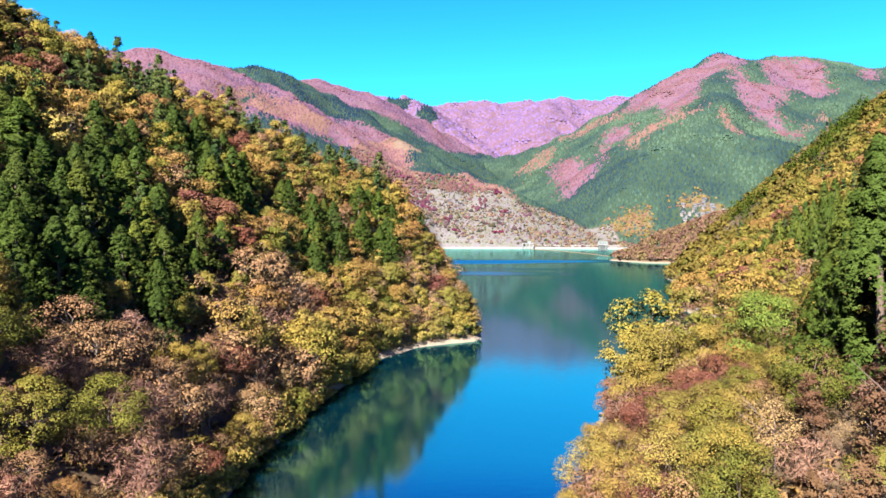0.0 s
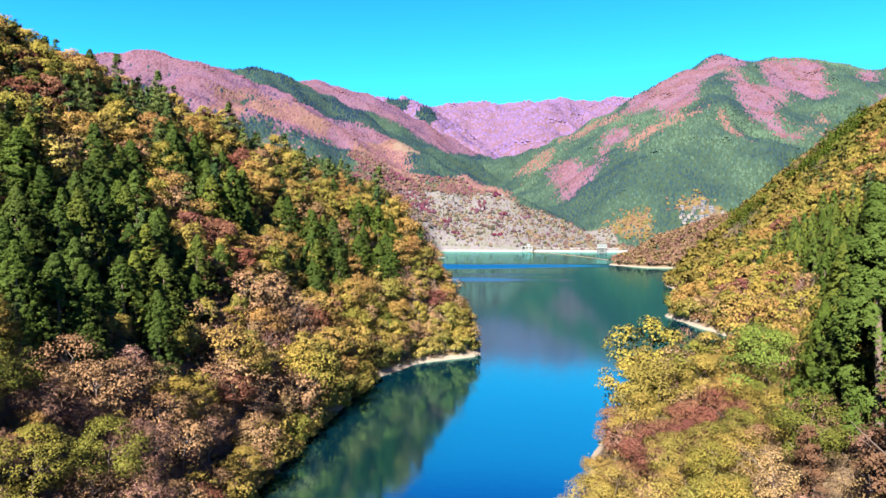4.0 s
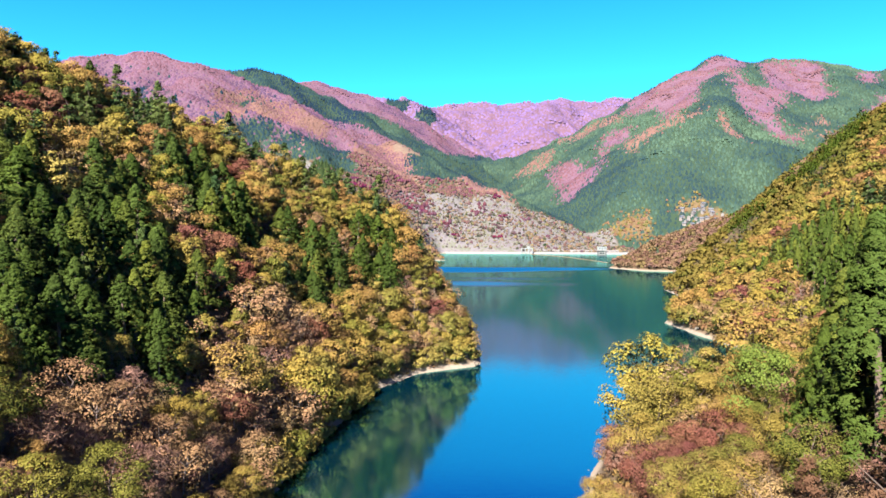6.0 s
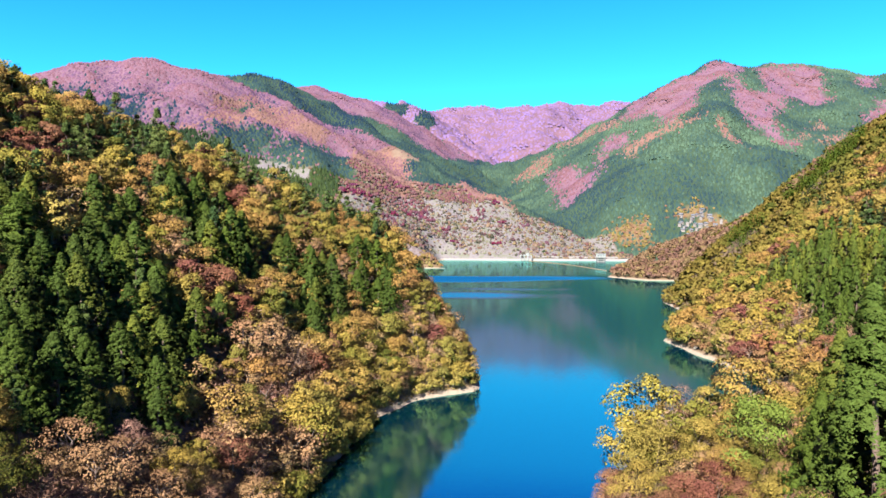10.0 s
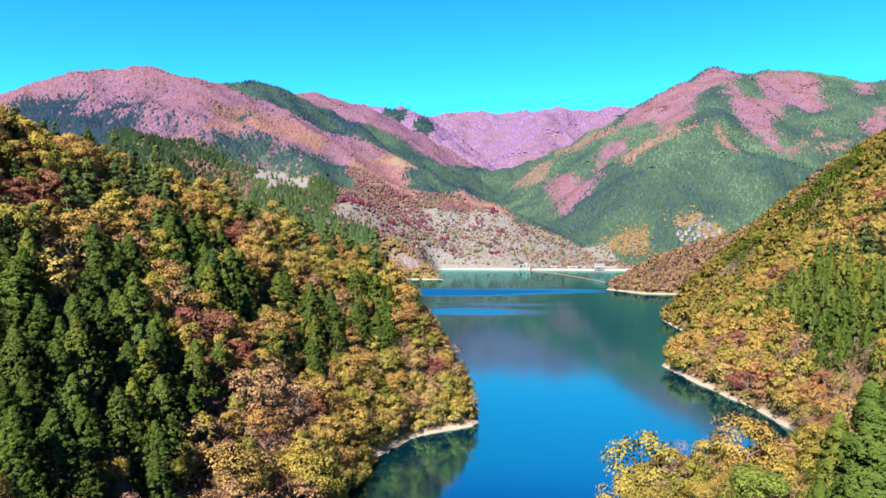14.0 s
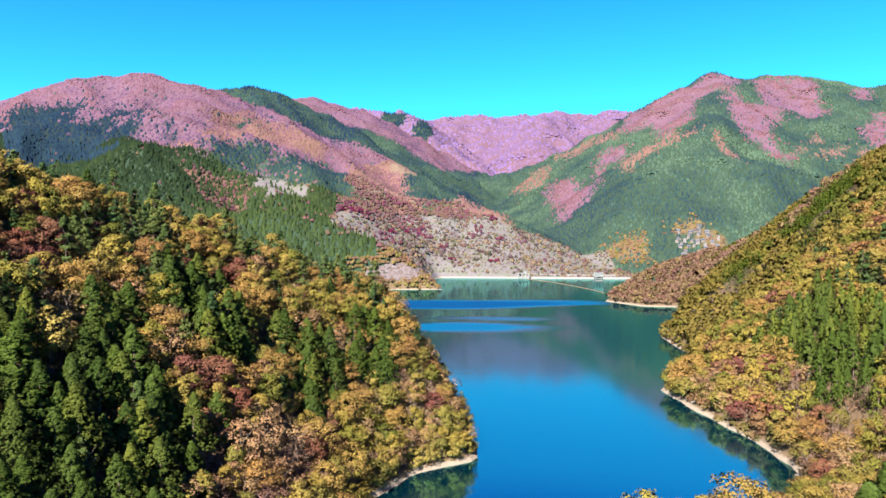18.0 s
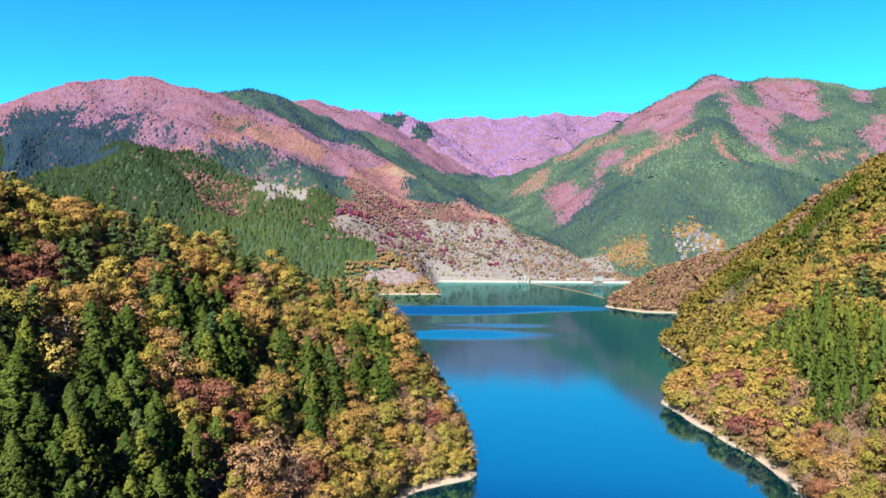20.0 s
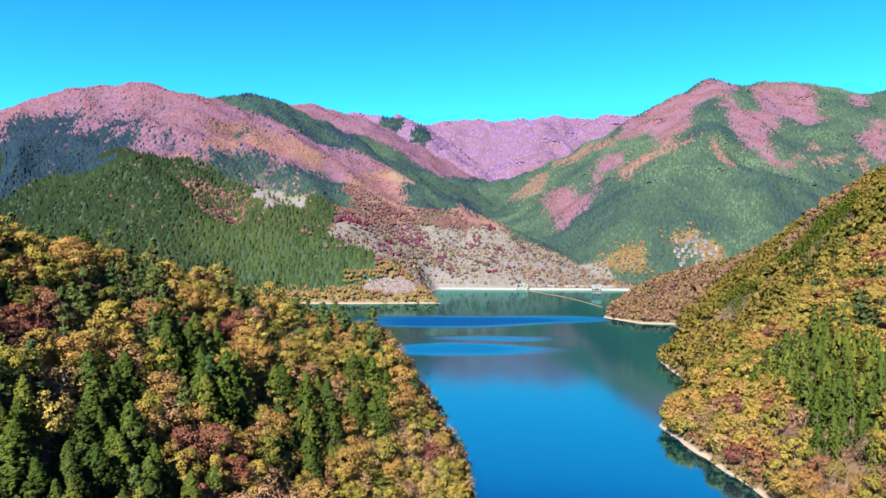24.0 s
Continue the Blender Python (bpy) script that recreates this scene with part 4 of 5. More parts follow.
rng = np.random.default_rng(7)
for x, y, z, s in zip(*scatter(rng, -150, 22, 40, 292, 4.7, west_slope)):
    kind = west_kind(np.array(x), np.array(y), z, s, rng.random())
    kind = gold_kind(kind, x, rng.random())
    if kind in ("cedar_tree", "shaded_cedar_tree"):
        if rng.random() < 0.35:
            continue
        plant(kind, x, y, rng.uniform(0.68, 1.08), rng, max(z, 0.3), "", rng.uniform(1.2, 1.6))
    else:
        plant(kind, x, y, rng.uniform(0.62, 1.18) * (0.8 if s < 2 else 0.86 if y < 120 else 1.0), rng, max(z, 0.3))
for x, y, z, s in zip(*scatter(rng, -46, 14, 200, 262, 4.6, lambda x, y, z, s: west_slope(x, y, z, s) & (s > 3))):
    kind = west_kind(np.array(x), np.array(y), z, s, rng.random())
    plant(gold_kind("oak_tree" if kind in ("cedar_tree", "shaded_cedar_tree") else kind, x, rng.random()), x, y, rng.uniform(0.5, 0.8), rng, z)
for x, y, z, s in zip(*scatter(rng, -40, 16, 70, 236, 2.4, lambda x, y, z, s: (s > np.where(y < 190, -0.1, 2.0)) & (s < np.where(y < 190, 4.2, 6.5)) & (x < 14))):
    if rng.random() < 0.75:
        plant("bush", x, y, rng.uniform(0.7, 1.3), rng, max(z, 0.2))
for x, y, z, s in zip(*scatter(rng, -40, 0, 60, 188, 2.0, lambda x, y, z, s: (s > -0.7) & (s < 1.3))):
    plant("bush", x, y, rng.uniform(0.45, 0.8), rng, max(z, 0.05))


BIG_CEDARS = ((51.5, 88.6, 1.3), (48.5, 75, 1.65), (55, 70, 1.6), (57.5, 82, 1.4), (62, 92, 1.3), (46.5, 82.5, 1.0))
PROMONTORY = (("oak_tree", 40.6, 132.3, 1.4), ("bare_tree", 47.5, 133.5, 1.05), ("evergreen_oak_tree", 49.4, 104.6, 1.35), ("bare_tree", 54.0, 104.5, 1.1), ("oak_tree", 57.1, 126.4, 1.25),
              ("maple_tree", 30.5, 121.0, 0.95), ("maple_tree", 42.2, 102.5, 0.95), ("maple_tree", 38.3, 104.5, 0.9), ("maple_tree", 35.0, 101.5, 0.8), ("beech_tree", 37.6, 118.5, 1.2),
              ("chestnut_tree", 45.0, 99.0, 0.7), ("bare_tree", 43.4, 126.0, 1.15), ("larch_tree", 38.5, 57.5, 1.25), ("larch_tree", 43.5, 61.5, 1.0), ("larch_tree", 36.5, 66.5, 0.7), ("oak_tree", 46.5, 125.0, 1.0), ("oak_tree", 35.0, 127.0, 1.1), ("evergreen_oak_tree", 54.5, 112.0, 1.0))


def bank_kind(x, y, s, r):
    if blob(x, y, 37, 99, 9, 10):
        return "maple_tree" if r < 0.8 else "bare_tree"
    if s < 16:
        return "oak_tree" if r < 0.30 else "beech_tree" if r < 0.46 else "chestnut_tree" if r < 0.66 else "maple_tree" if r < 0.86 else "bare_tree"
    if x > 27 and y < 70:
        return "bare_tree" if r < 0.25 else "larch_tree" if r < 0.6 else "hornbeam_tree" if r < 0.85 else "beech_tree"
    return "hornbeam_tree" if r < 0.24 else "bare_tree" if r < 0.36 else "oak_tree" if r < 0.68 else "chestnut_tree" if r < 0.8 else "beech_tree"


for x, y, z, s in zip(*scatter(rng, 4, 110, 48, 215, 5.0, lambda x, y, z, s: (s > 2.5) & (x < 0.66 * y + 14))):
    if abs(x - 28.5 - 0.27 * (y - 58)) < 1.6 and y < 72:
        continue
    if min(math.hypot(x - a, y - b) / k for a, b, k in BIG_CEDARS) < 3.4 or min(math.hypot(x - a, y - b) / k for kind, a, b, k in PROMONTORY) < 3.2:
        continue
    kind, big = bank_kind(np.array(x), np.array(y), s, rng.random()), rng.uniform(0.5, 0.95)
    if blob(np.array(x), np.array(y), 106, 202, 15, 13):
        kind, big = "bare_tree", 0.55
    plant(kind, x, y, big, rng, z)
for x, y, k in BIG_CEDARS:
    plant("cedar_tree", x, y, k, rng, None, "very tall cedar tree with dense yellow-green tufted needles", 1.28)
for kind, x, y, k in PROMONTORY:
    plant(kind, x, y, k, rng)


def east_kind(x, y, z, s, r):
    cedar = in_any(x, y, EAST_CEDARS, 0.4)
    if blob(x, y, 124, 213, 17, 11) and r < 0.45:
        return "bare_tree"
    if in_any(x, y, EAST_PINES, 0.3):
        return "pine_tree" if r < 0.7 else "oak_tree"
    if cedar and s > 14:
        return "cedar_tree" if r < 0.97 else "maple_tree"
    if s < 30 and y < 330:
        return "maple_tree" if r < 0.16 else "hornbeam_tree" if r < 0.36 else "bare_tree" if r < (0.55 if y < 235 else 0.44) else "beech_tree" if r < 0.70 else "oak_tree"
    return "pine_tree" if r < 0.05 else "maple_tree" if r < 0.15 else "beech_tree" if r < 0.22 else "oak_tree"


for x, y, z, s in zip(*scatter(rng, 104, 235, 160, 360, 6.0, lambda x, y, z, s: (s > 2.2) & (x < 0.66 * y + 12) & ((x > 110) | (y > 215)))):
    kind = east_kind(np.array(x), np.array(y), z, s, rng.random())
    kind = gold_kind(kind, x, rng.random())
    plant(kind, x, y, rng.uniform(0.8, 1.2), rng, z)


# ---- woods too many to count ----
def woods(name, label, mat, templates, x, y, z, scale, hue, sink=0.15, soft=False, calm=0.0):
    """One mesh of many small trees, each a turned and scaled template; a calm canopy takes light as its slope does."""
    rng = np.random.default_rng(len(x))
    which = rng.integers(len(templates), size=len(x))
    up = unit(np.stack([height(x - 9, y) - height(x + 9, y), height(x, y - 9) - height(x, y + 9), np.full(len(x), 18.0)], 1)) if calm else np.zeros((len(x), 3))
    vs, fs, hs, ns, off = [], [], [], [], 0
    for k, (tv, tf, tl) in enumerate(templates):
        sel = np.nonzero(which == k)[0]
        if not len(sel):
            continue
        a = rng.uniform(0, 2 * np.pi, len(sel))
        c, s = np.cos(a)[:, None], np.sin(a)[:, None]
        sc = scale[sel][:, None]
        stretch = rng.uniform(0.85, 1.2, len(sel))[:, None]
        v = np.stack([(tv[None, :, 0] * c - tv[None, :, 1] * s) * sc + x[sel][:, None], (tv[None, :, 0] * s + tv[None, :, 1] * c) * sc + y[sel][:, None],
                      tv[None, :, 2] * sc * stretch + (z[sel][:, None] - sink * sc)], -1)
        facing = np.stack([tl[None, :, 0] * c - tl[None, :, 1] * s, tl[None, :, 0] * s + tl[None, :, 1] * c, tl[None, :, 2] + 0 * c], -1)
        ns.append(unit((1 - calm) * facing + calm * up[sel][:, None]).reshape(-1, 3))
        f = tf[None] + (np.arange(len(sel)) * len(tv))[:, None, None] + off
        vs.append(v.reshape(-1, 3))
        fs.append(f.reshape(-1, tf.shape[1]))
        hs.append(np.repeat(hue[sel], len(tv)))
        off += len(sel) * len(tv)
    ob = new(name, mesh_np(name, np.concatenate(vs), np.concatenate(fs), np.concatenate(ns), mat, np.concatenate(hs), soft))
    return tagged(ob, label, "trees", kind="stuff")


def spire(rng, sides=5, skirts=((0.0, 0.72, 0.30), (0.34, 1.0, 0.20))):
    """A small ragged conifer 1 high: two stacked skirts, as triangles."""
    v, f = [], []
    for z0, z1, r in skirts:
        b = len(v)
        for i in range(sides):
            a = 2 * np.pi * (i + rng.uniform(-0.2, 0.2)) / sides
            rr = r * rng.uniform(0.75, 1.25)
            v.append((np.cos(a) * rr, np.sin(a) * rr, z0 + rng.uniform(-0.05, 0.05)))
        v.append((rng.normal(0, 0.02), rng.normal(0, 0.02), z1))
        f += [(b + i, b + (i + 1) % sides, b + sides) for i in range(sides)]
    v = np.array(v)
    return v, np.array(f), unit(v * (1, 1, 0) * 3 + (0, 0, 0.45))


def tuft_tree(rng, lumps=3, flat=1.0, apart=0.2, large=0.4):
    """A small lumpy crown 1 wide: jagged low domes side by side, as triangles."""
    v, f, mid = [], [], []
    for k in range(lumps):
        cx, cy, cz = rng.normal(0, apart, 2).tolist() + [rng.uniform(0.22, 0.5)]
        r = rng.uniform(0.65, 1.0) * large
        b = len(v)
        mid += [(cx, cy, cz - 0.4 * r)] * 8
        for i in range(5):
            a = 2 * np.pi * i / 5
            rr = r * rng.uniform(0.8, 1.25)
            v.append((cx + np.cos(a) * rr, cy + np.sin(a) * rr, cz - r * rng.uniform(0.4, 0.9)))
        for i in range(3):
            a = 2 * np.pi * (i + 0.4) / 3
            rr = r * rng.uniform(0.45, 0.75)
            v.append((cx + np.cos(a) * rr, cy + np.sin(a) * rr, cz + r * rng.uniform(0.5, 0.95)))
        f += [(b + 5, b + 6, b + 7)]
        ring = [(0, 1, 5), (1, 6, 5), (1, 2, 6), (2, 3, 6), (3, 7, 6), (3, 4, 7), (4, 5, 7), (4, 0, 5)]
        f += [(b + i, b + j, b + q) for i, j, q in ring]
    return np.array(v) * (1, 1, flat), np.array(f), unit(np.array(v) - np.array(mid))


def mound(rng):
    """A low crown 1 wide whose foot is in the ground, as triangles."""
    v = [(np.cos(a) * r, np.sin(a) * r, -0.35) for a, r in zip(np.arange(5) * 1.257, rng.uniform(0.48, 0.68, 5))]
    v += [(np.cos(a) * r, np.sin(a) * r, z) for a, r, z in zip(np.arange(3) * 2.094 + 0.8, rng.uniform(0.2, 0.36, 3), rng.uniform(0.22, 0.42, 3))]
    f = [(5, 6, 7), (0, 1, 5), (1, 6, 5), (1, 2, 6), (2, 3, 6), (3, 7, 6), (3, 4, 7), (4, 5, 7), (4, 0, 5)]
    return np.array(v), np.array(f), unit(np.array(v) * (1, 1, 0.5) + (0, 0, 0.45))


def leafy(rng, n):
    """A crown 1 wide of n sprays, for woods of the middle distance."""
    return crown_broad(rng, 0.62, 0.58, n, 0.15 if n > 100 else 0.2, 5, 0.0)


trng = np.random.default_rng(31)
SPIRES = [spire(trng) for i in range(8)]
CONES = [spire(trng, 5, ((0.0, 0.78, 0.42),)) for i in range(10)]
NARROW = [spire(trng, 5, ((0.0, 1.0, 0.30),)) for i in range(10)]
TUFTS = [tuft_tree(trng) for i in range(8)]
LEAFY = [leafy(trng, 135) for i in range(6)]
LEAFY_FAR = [leafy(trng, 70) for i in range(6)]
LUMPY = [tuft_tree(trng, 8, 1.0, 0.25, 0.27) for i in range(10)]
DOMES = [mound(trng) for i in range(10)]
SMALL_CEDAR = [crown_cedar(np.random.default_rng(900 + i), 1.0, 0.19, 40, 4, 0.055) for i in range(5)]

in_view = lambda x, y, m: (np.abs(x) < 0.72 * y + m)
# right hill beyond the near trees, and the low red-brown hill by the spit
x, y, z, s = scatter(rng, 104, 470, 208, 1160, 6.8, lambda x, y, z, s: (s > 3.5) & in_view(x, y, 20) & ~((x < 235) & (y < 360) & (x < 0.66 * y + 12)))
green = in_any(x, y, EAST_CEDARS, 0.5) & (s > 14)
brown = in_patch(x, y, EAST_BARE, 0.6) | ((y > 600) & (fbm(x, y, 90, 2, 15) + (y - 640) / 300 > 0.1))
n = np.clip(0.5 + 0.6 * fbm(x, y, 45, 3, 52) + rng.normal(0, 0.2, len(x)), 0, 1)
sel = ~green & ~brown
woods("hillside_forest", "golden autumn broadleaf wood covering the hillside", m_gold_far, LEAFY, x[sel], y[sel], z[sel], rng.uniform(8.5, 11.5, sel.sum()), n[sel] * 0.8, 0.15, False, 0.55)
sel = ~green & brown
woods("spit_forest", "red-brown autumn wood on the low hill by the water", m_russet_far, LEAFY_FAR, x[sel], y[sel], z[sel], rng.uniform(6.5, 11, sel.sum()), np.clip(n[sel] + rng.normal(0, 0.25, sel.sum()), 0, 1), 0.02, False, 0.15)
x, y, z, s = scatter(rng, 150, 400, 330, 660, 4.6, lambda x, y, z, s: (s > 14) & ~((x < 235) & (y < 360) & (x < 0.66 * y + 12)) & in_any(x, y, EAST_CEDARS, 0.5))
woods("hillside_cedar_forest", "green cedar plantation on the hillside", m_cedar_far, SMALL_CEDAR, x, y, z, rng.uniform(10, 14, len(x)), rng.random(len(x)))
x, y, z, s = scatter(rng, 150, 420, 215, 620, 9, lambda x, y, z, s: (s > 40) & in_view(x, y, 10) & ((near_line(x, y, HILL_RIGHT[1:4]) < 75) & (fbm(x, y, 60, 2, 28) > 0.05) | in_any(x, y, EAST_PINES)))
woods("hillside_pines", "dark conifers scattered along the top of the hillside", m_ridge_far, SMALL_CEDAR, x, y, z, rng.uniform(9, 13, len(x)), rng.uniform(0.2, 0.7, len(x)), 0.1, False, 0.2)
x, y, z, s = scatter(rng, 50, 330, 175, 700, 2.6, lambda x, y, z, s: (s > 1.6) & (s < 5.5) & (rng.random(len(x)) < 0.72))
woods("shore_brush", "tan and olive brush along the foot of the hillside", m_thicket, LEAFY_FAR, x, y, z, rng.uniform(2.6, 4.6, len(x)), rng.random(len(x)), 0.1, False, 0.3)
# back of the near left hill
x, y, z, s = scatter(rng, -330, 10, 60, 420, 9.5, lambda x, y, z, s: (s > 3.5) & ~west_slope(x, y, z, s) & in_view(x, y, 40))
woods("left_hill_forest", "golden autumn wood on the back of the near hill", m_gold_far, LEAFY_FAR, x, y, z, rng.uniform(7, 10, len(x)), rng.random(len(x)))

# green ridge, peninsula and shrub hill
x, y, z, s = scatter(rng, -1000, 380, 900, 1290, 6.0, lambda x, y, z, s: (s > 5) & in_view(x, y, 20) & (z > 1.5) & (x < 0.16 * y) & ~on_shrub_hill(x, y) & ~((y > 1120) & (x > -40)) & ~(in_patch(x, y, CLEARING, 0.5) & (rng.random(len(x)) < 0.86)))
n = fbm(x, y, 80, 3, 33)
russet = any_blob(x, y, RUST_STANDS) | in_any(x, y, SADDLE_RUST, 0.7)
dim = far_kind(x, y, z) == 3
stray = rng.random(len(x)) < 0.01 + 0.12 * np.clip(behind_green_ridge(x, y) / 60, 0, 1) * (x > -500)
con = (z > 18 + 14 * n) & (x < -135 + 25 * n + 35 * (z > 42)) & ~(russet & (rng.random(len(x)) < 0.6)) & ~(stray & (z > 60))
h = rng.random(len(x))
tall = rng.uniform(9, 14, len(x))
# darker hue at the west end stands in for the shade there
sel = con & ~dim
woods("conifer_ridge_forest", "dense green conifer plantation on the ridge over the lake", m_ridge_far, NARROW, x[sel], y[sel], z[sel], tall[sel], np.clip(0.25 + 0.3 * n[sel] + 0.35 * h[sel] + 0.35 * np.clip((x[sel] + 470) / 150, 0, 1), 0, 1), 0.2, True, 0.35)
# shade is put into this stand's colour: hue at the dark end
sel = con & dim
woods("old_conifer_forest", "conifer forest behind the ridge, coloured dark and bluish for shade and haze", m_con_hazed, NARROW, x[sel], y[sel], z[sel], tall[sel], 0.16 * h[sel], 0.2, True, 0.75)
up = ~con & (z > 55)
woods("saddle_forest", "rose and russet trees in the saddle behind the conifer ridge", m_mix_far, TUFTS, x[up], y[up], z[up], rng.uniform(5, 8.5, up.sum()), h[up], 0.2, False, 0.5)
low = ~(con | up | blob(x, y, -62, 967, 42, 10))
woods("peninsula_forest", "golden and rust autumn wood on the peninsula", m_brown_far, LUMPY, x[low], y[low], z[low], rng.uniform(7, 11, low.sum()), h[low], 0.1, False, 0.15)
x, y, z, s = scatter(rng, -340, 10, 930, 1010, 4.4, lambda x, y, z, s: (s > 3) & (z < 22) & ~blob(x, y, -62, 968, 42, 9))
woods("peninsula_thicket", "olive and tan low trees along the peninsula shore", m_thicket, TUFTS, x, y, z, rng.uniform(4, 7.5, len(x)), rng.random(len(x)), 0.2, False, 0.15)
x, y, z, s = scatter(rng, -110, -10, 955, 985, 2.6, lambda x, y, z, s: (s > 3) & blob(x, y, -62, 968, 42, 9))
woods("pale_reeds", "pale grey leafless thicket on the peninsula", m_reed, DOMES, x, y, z + 0.8, rng.uniform(3.5, 5.5, len(x)), rng.random(len(x)), 0.0, True, 0.6)
x, y, z, s = scatter(rng, -300, 370, 985, 1600, 5.4, lambda x, y, z, s: (s > 8) & on_shrub_hill(x, y))
n = fbm(x, y, 60, 3, 37)
h = rng.random(len(x)) ** 1.25
clump = (fbm(x, y, 34, 2, 91) > 0.36) & (z > 45)
h = np.where(clump, np.where(rng.random(len(x)) < 0.6, 0.5, 1.0), h)
thick = z + 40 * n > 108
size = 3.0 + 5.0 * rng.random(len(x)) ** 1.9 + 4.5 * (rng.random(len(x)) < 0.07 + 0.15 * n) * rng.uniform(0.5, 1, len(x))
size = np.where(clump, 1.25 * size + 1, size)
sel = ~thick & (rng.random(len(x)) < np.clip(0.62 + 0.8 * n, 0.2, 0.95))
woods("heath_shrubs", "scattered russet, crimson and dark green shrubs on the pale hillside", m_shrub, TUFTS, x[sel], y[sel], z[sel], size[sel], h[sel], 0.2, False, 0.12)
sel = thick & (rng.random(len(x)) < 0.75)
woods("crest_forest", "russet and crimson autumn wood over the pale hillside", m_mix_far, TUFTS, x[sel], y[sel], z[sel], rng.uniform(5.5, 9.5, sel.sum()), np.clip(0.3 + 0.7 * h[sel], 0, 1), 0.2, False, 0.15)

x, y, z, s = scatter(rng, -300, 370, 985, 1560, 4.3, lambda x, y, z, s: (s > 10) & (on_shrub_hill(x, y) | (y < 1262) & (x > -60) & (x < 345) & (y > 1172 + 0.1 * (330 - x))) & (rng.random(len(x)) < 0.5 + 0.7 * fbm(x, y, 24, 3, 46)))
woods("heath_tufts", "low mauve and tan heath covering the open hillside", m_heath, DOMES, x, y, z, rng.uniform(2.6, 4.6, len(x)), np.clip(0.5 + 0.6 * fbm(x, y, 50, 3, 47) + rng.normal(0, 0.3, len(x)), 0, 1), 0.04, True, 0.4)

x, y, z, s = scatter(rng, -160, 320, 1010, 1420, 26, lambda x, y, z, s: (s > 20) & on_shrub_hill(x, y) & (fbm(x, y, 70, 2, 29) > 0.12))
woods("lone_conifers", "small dark conifers standing singly on the open hillside", m_con_hazed, SMALL_CEDAR, x, y, z, rng.uniform(6, 10, len(x)), rng.uniform(0.05, 0.4, len(x)), 0.05, False, 0.2)

# crimson maples and dark firs that stand out on the open hillside
m_crimson = foliage("crimson_leaves", [(0.075, 0.015, 0.0475), (0.12, 0.0165, 0.0427), (0.0975, 0.0263, 0.0712)], 0.3, False, 0.1)
spots = [(-166, 1245, 16, 16), (-141, 1260, 12, 9), (111, 1420, 12, 9), (118, 1339, 5, 3), (-87, 1253, 8, 5), (27, 1239, 6, 5), (-37, 1328, 8, 6), (100, 1247, 10, 5), (-60, 1300, 9, 5)]
x = np.concatenate([rng.normal(a, r * 0.55, n) for a, b, r, n in spots])
y = np.concatenate([rng.normal(b, r * 0.55, n) for a, b, r, n in spots])
woods("crimson_maples", "crimson and magenta maples in clumps on the open hillside", m_crimson, LUMPY, x, y, height(x, y), rng.uniform(5.5, 9, len(x)), rng.random(len(x)), 0.1, False, 0.3)
x = np.array([1.0, 27, 33, -92, 221, 12, -3, 30])
y = np.array([1360.0, 1384, 1379, 1337, 1321, 1316, 1364, 1376])
woods("dark_firs", "dark blue-green firs standing out on the open hillside", m_con_hazed, SMALL_CEDAR, x, y, height(x, y), rng.uniform(13, 17, len(x)), rng.uniform(0.05, 0.3, len(x)), 0.05, False, 0.2)

# mountains
x, y, z, s = scatter(rng, -1450, 1800, 1240, 2860, 7.2, lambda x, y, z, s: in_view(x, y, 30) & (s > 8) & ~((y < 1290) & (x < 0.16 * y)) & ~on_shrub_hill(x, y) & ~((y < 1260) & (x < 340)) & ~((y > 2500) & (x > 0.32 * y)) & ~((in_patch(x, y, CLEARING, 0.5) | in_patch(x, y, SCAR, 0.5)) & (rng.random(len(x)) < 0.86)) & ~((y < 1250) & (x > 300) & (x < 470)))
k = far_kind(x + rng.normal(0, 13, len(x)), y + rng.normal(0, 16, len(x)), z)
stray = rng.random(len(x))
k = np.where((k == 2) & (x > 60) & (y > 1520) & (stray < 0.3), 0, k)
k = np.where((stray < 0.012) & (k > 0), 0, k)
k = np.where((stray > 0.94) & in_any(x, y, MID_STANDS), 2, k)
h = np.clip(0.5 + 0.95 * fbm(x, y, 110, 4, 71) + rng.normal(0, 0.14, len(x)), 0, 1)
convex = z - (height(x - 26, y) + height(x + 26, y) + height(x, y - 26) + height(x, y + 26)) / 4
h = np.clip(h + np.where((k == 1) | (k == 2), np.clip(convex / 7, -0.35, 0.35), 0), 0, 1)  # relief shade in the hue: gold on the spurs, dark mauve in the gullies
vill = blob(x, y, 505, 1360, 42, 30) & (rng.random(len(x)) < 0.6)
foot = (k == 2) & (x > 300) & (y < 1520) & ~vill
k = np.where(foot, 9, k)
woods("valley_forest", "tan and golden wood round the village in the valley", m_brown_far, TUFTS, x[foot], y[foot], z[foot], rng.uniform(6, 8.5, foot.sum()), rng.random(foot.sum()), 0.2, False, 0.4)
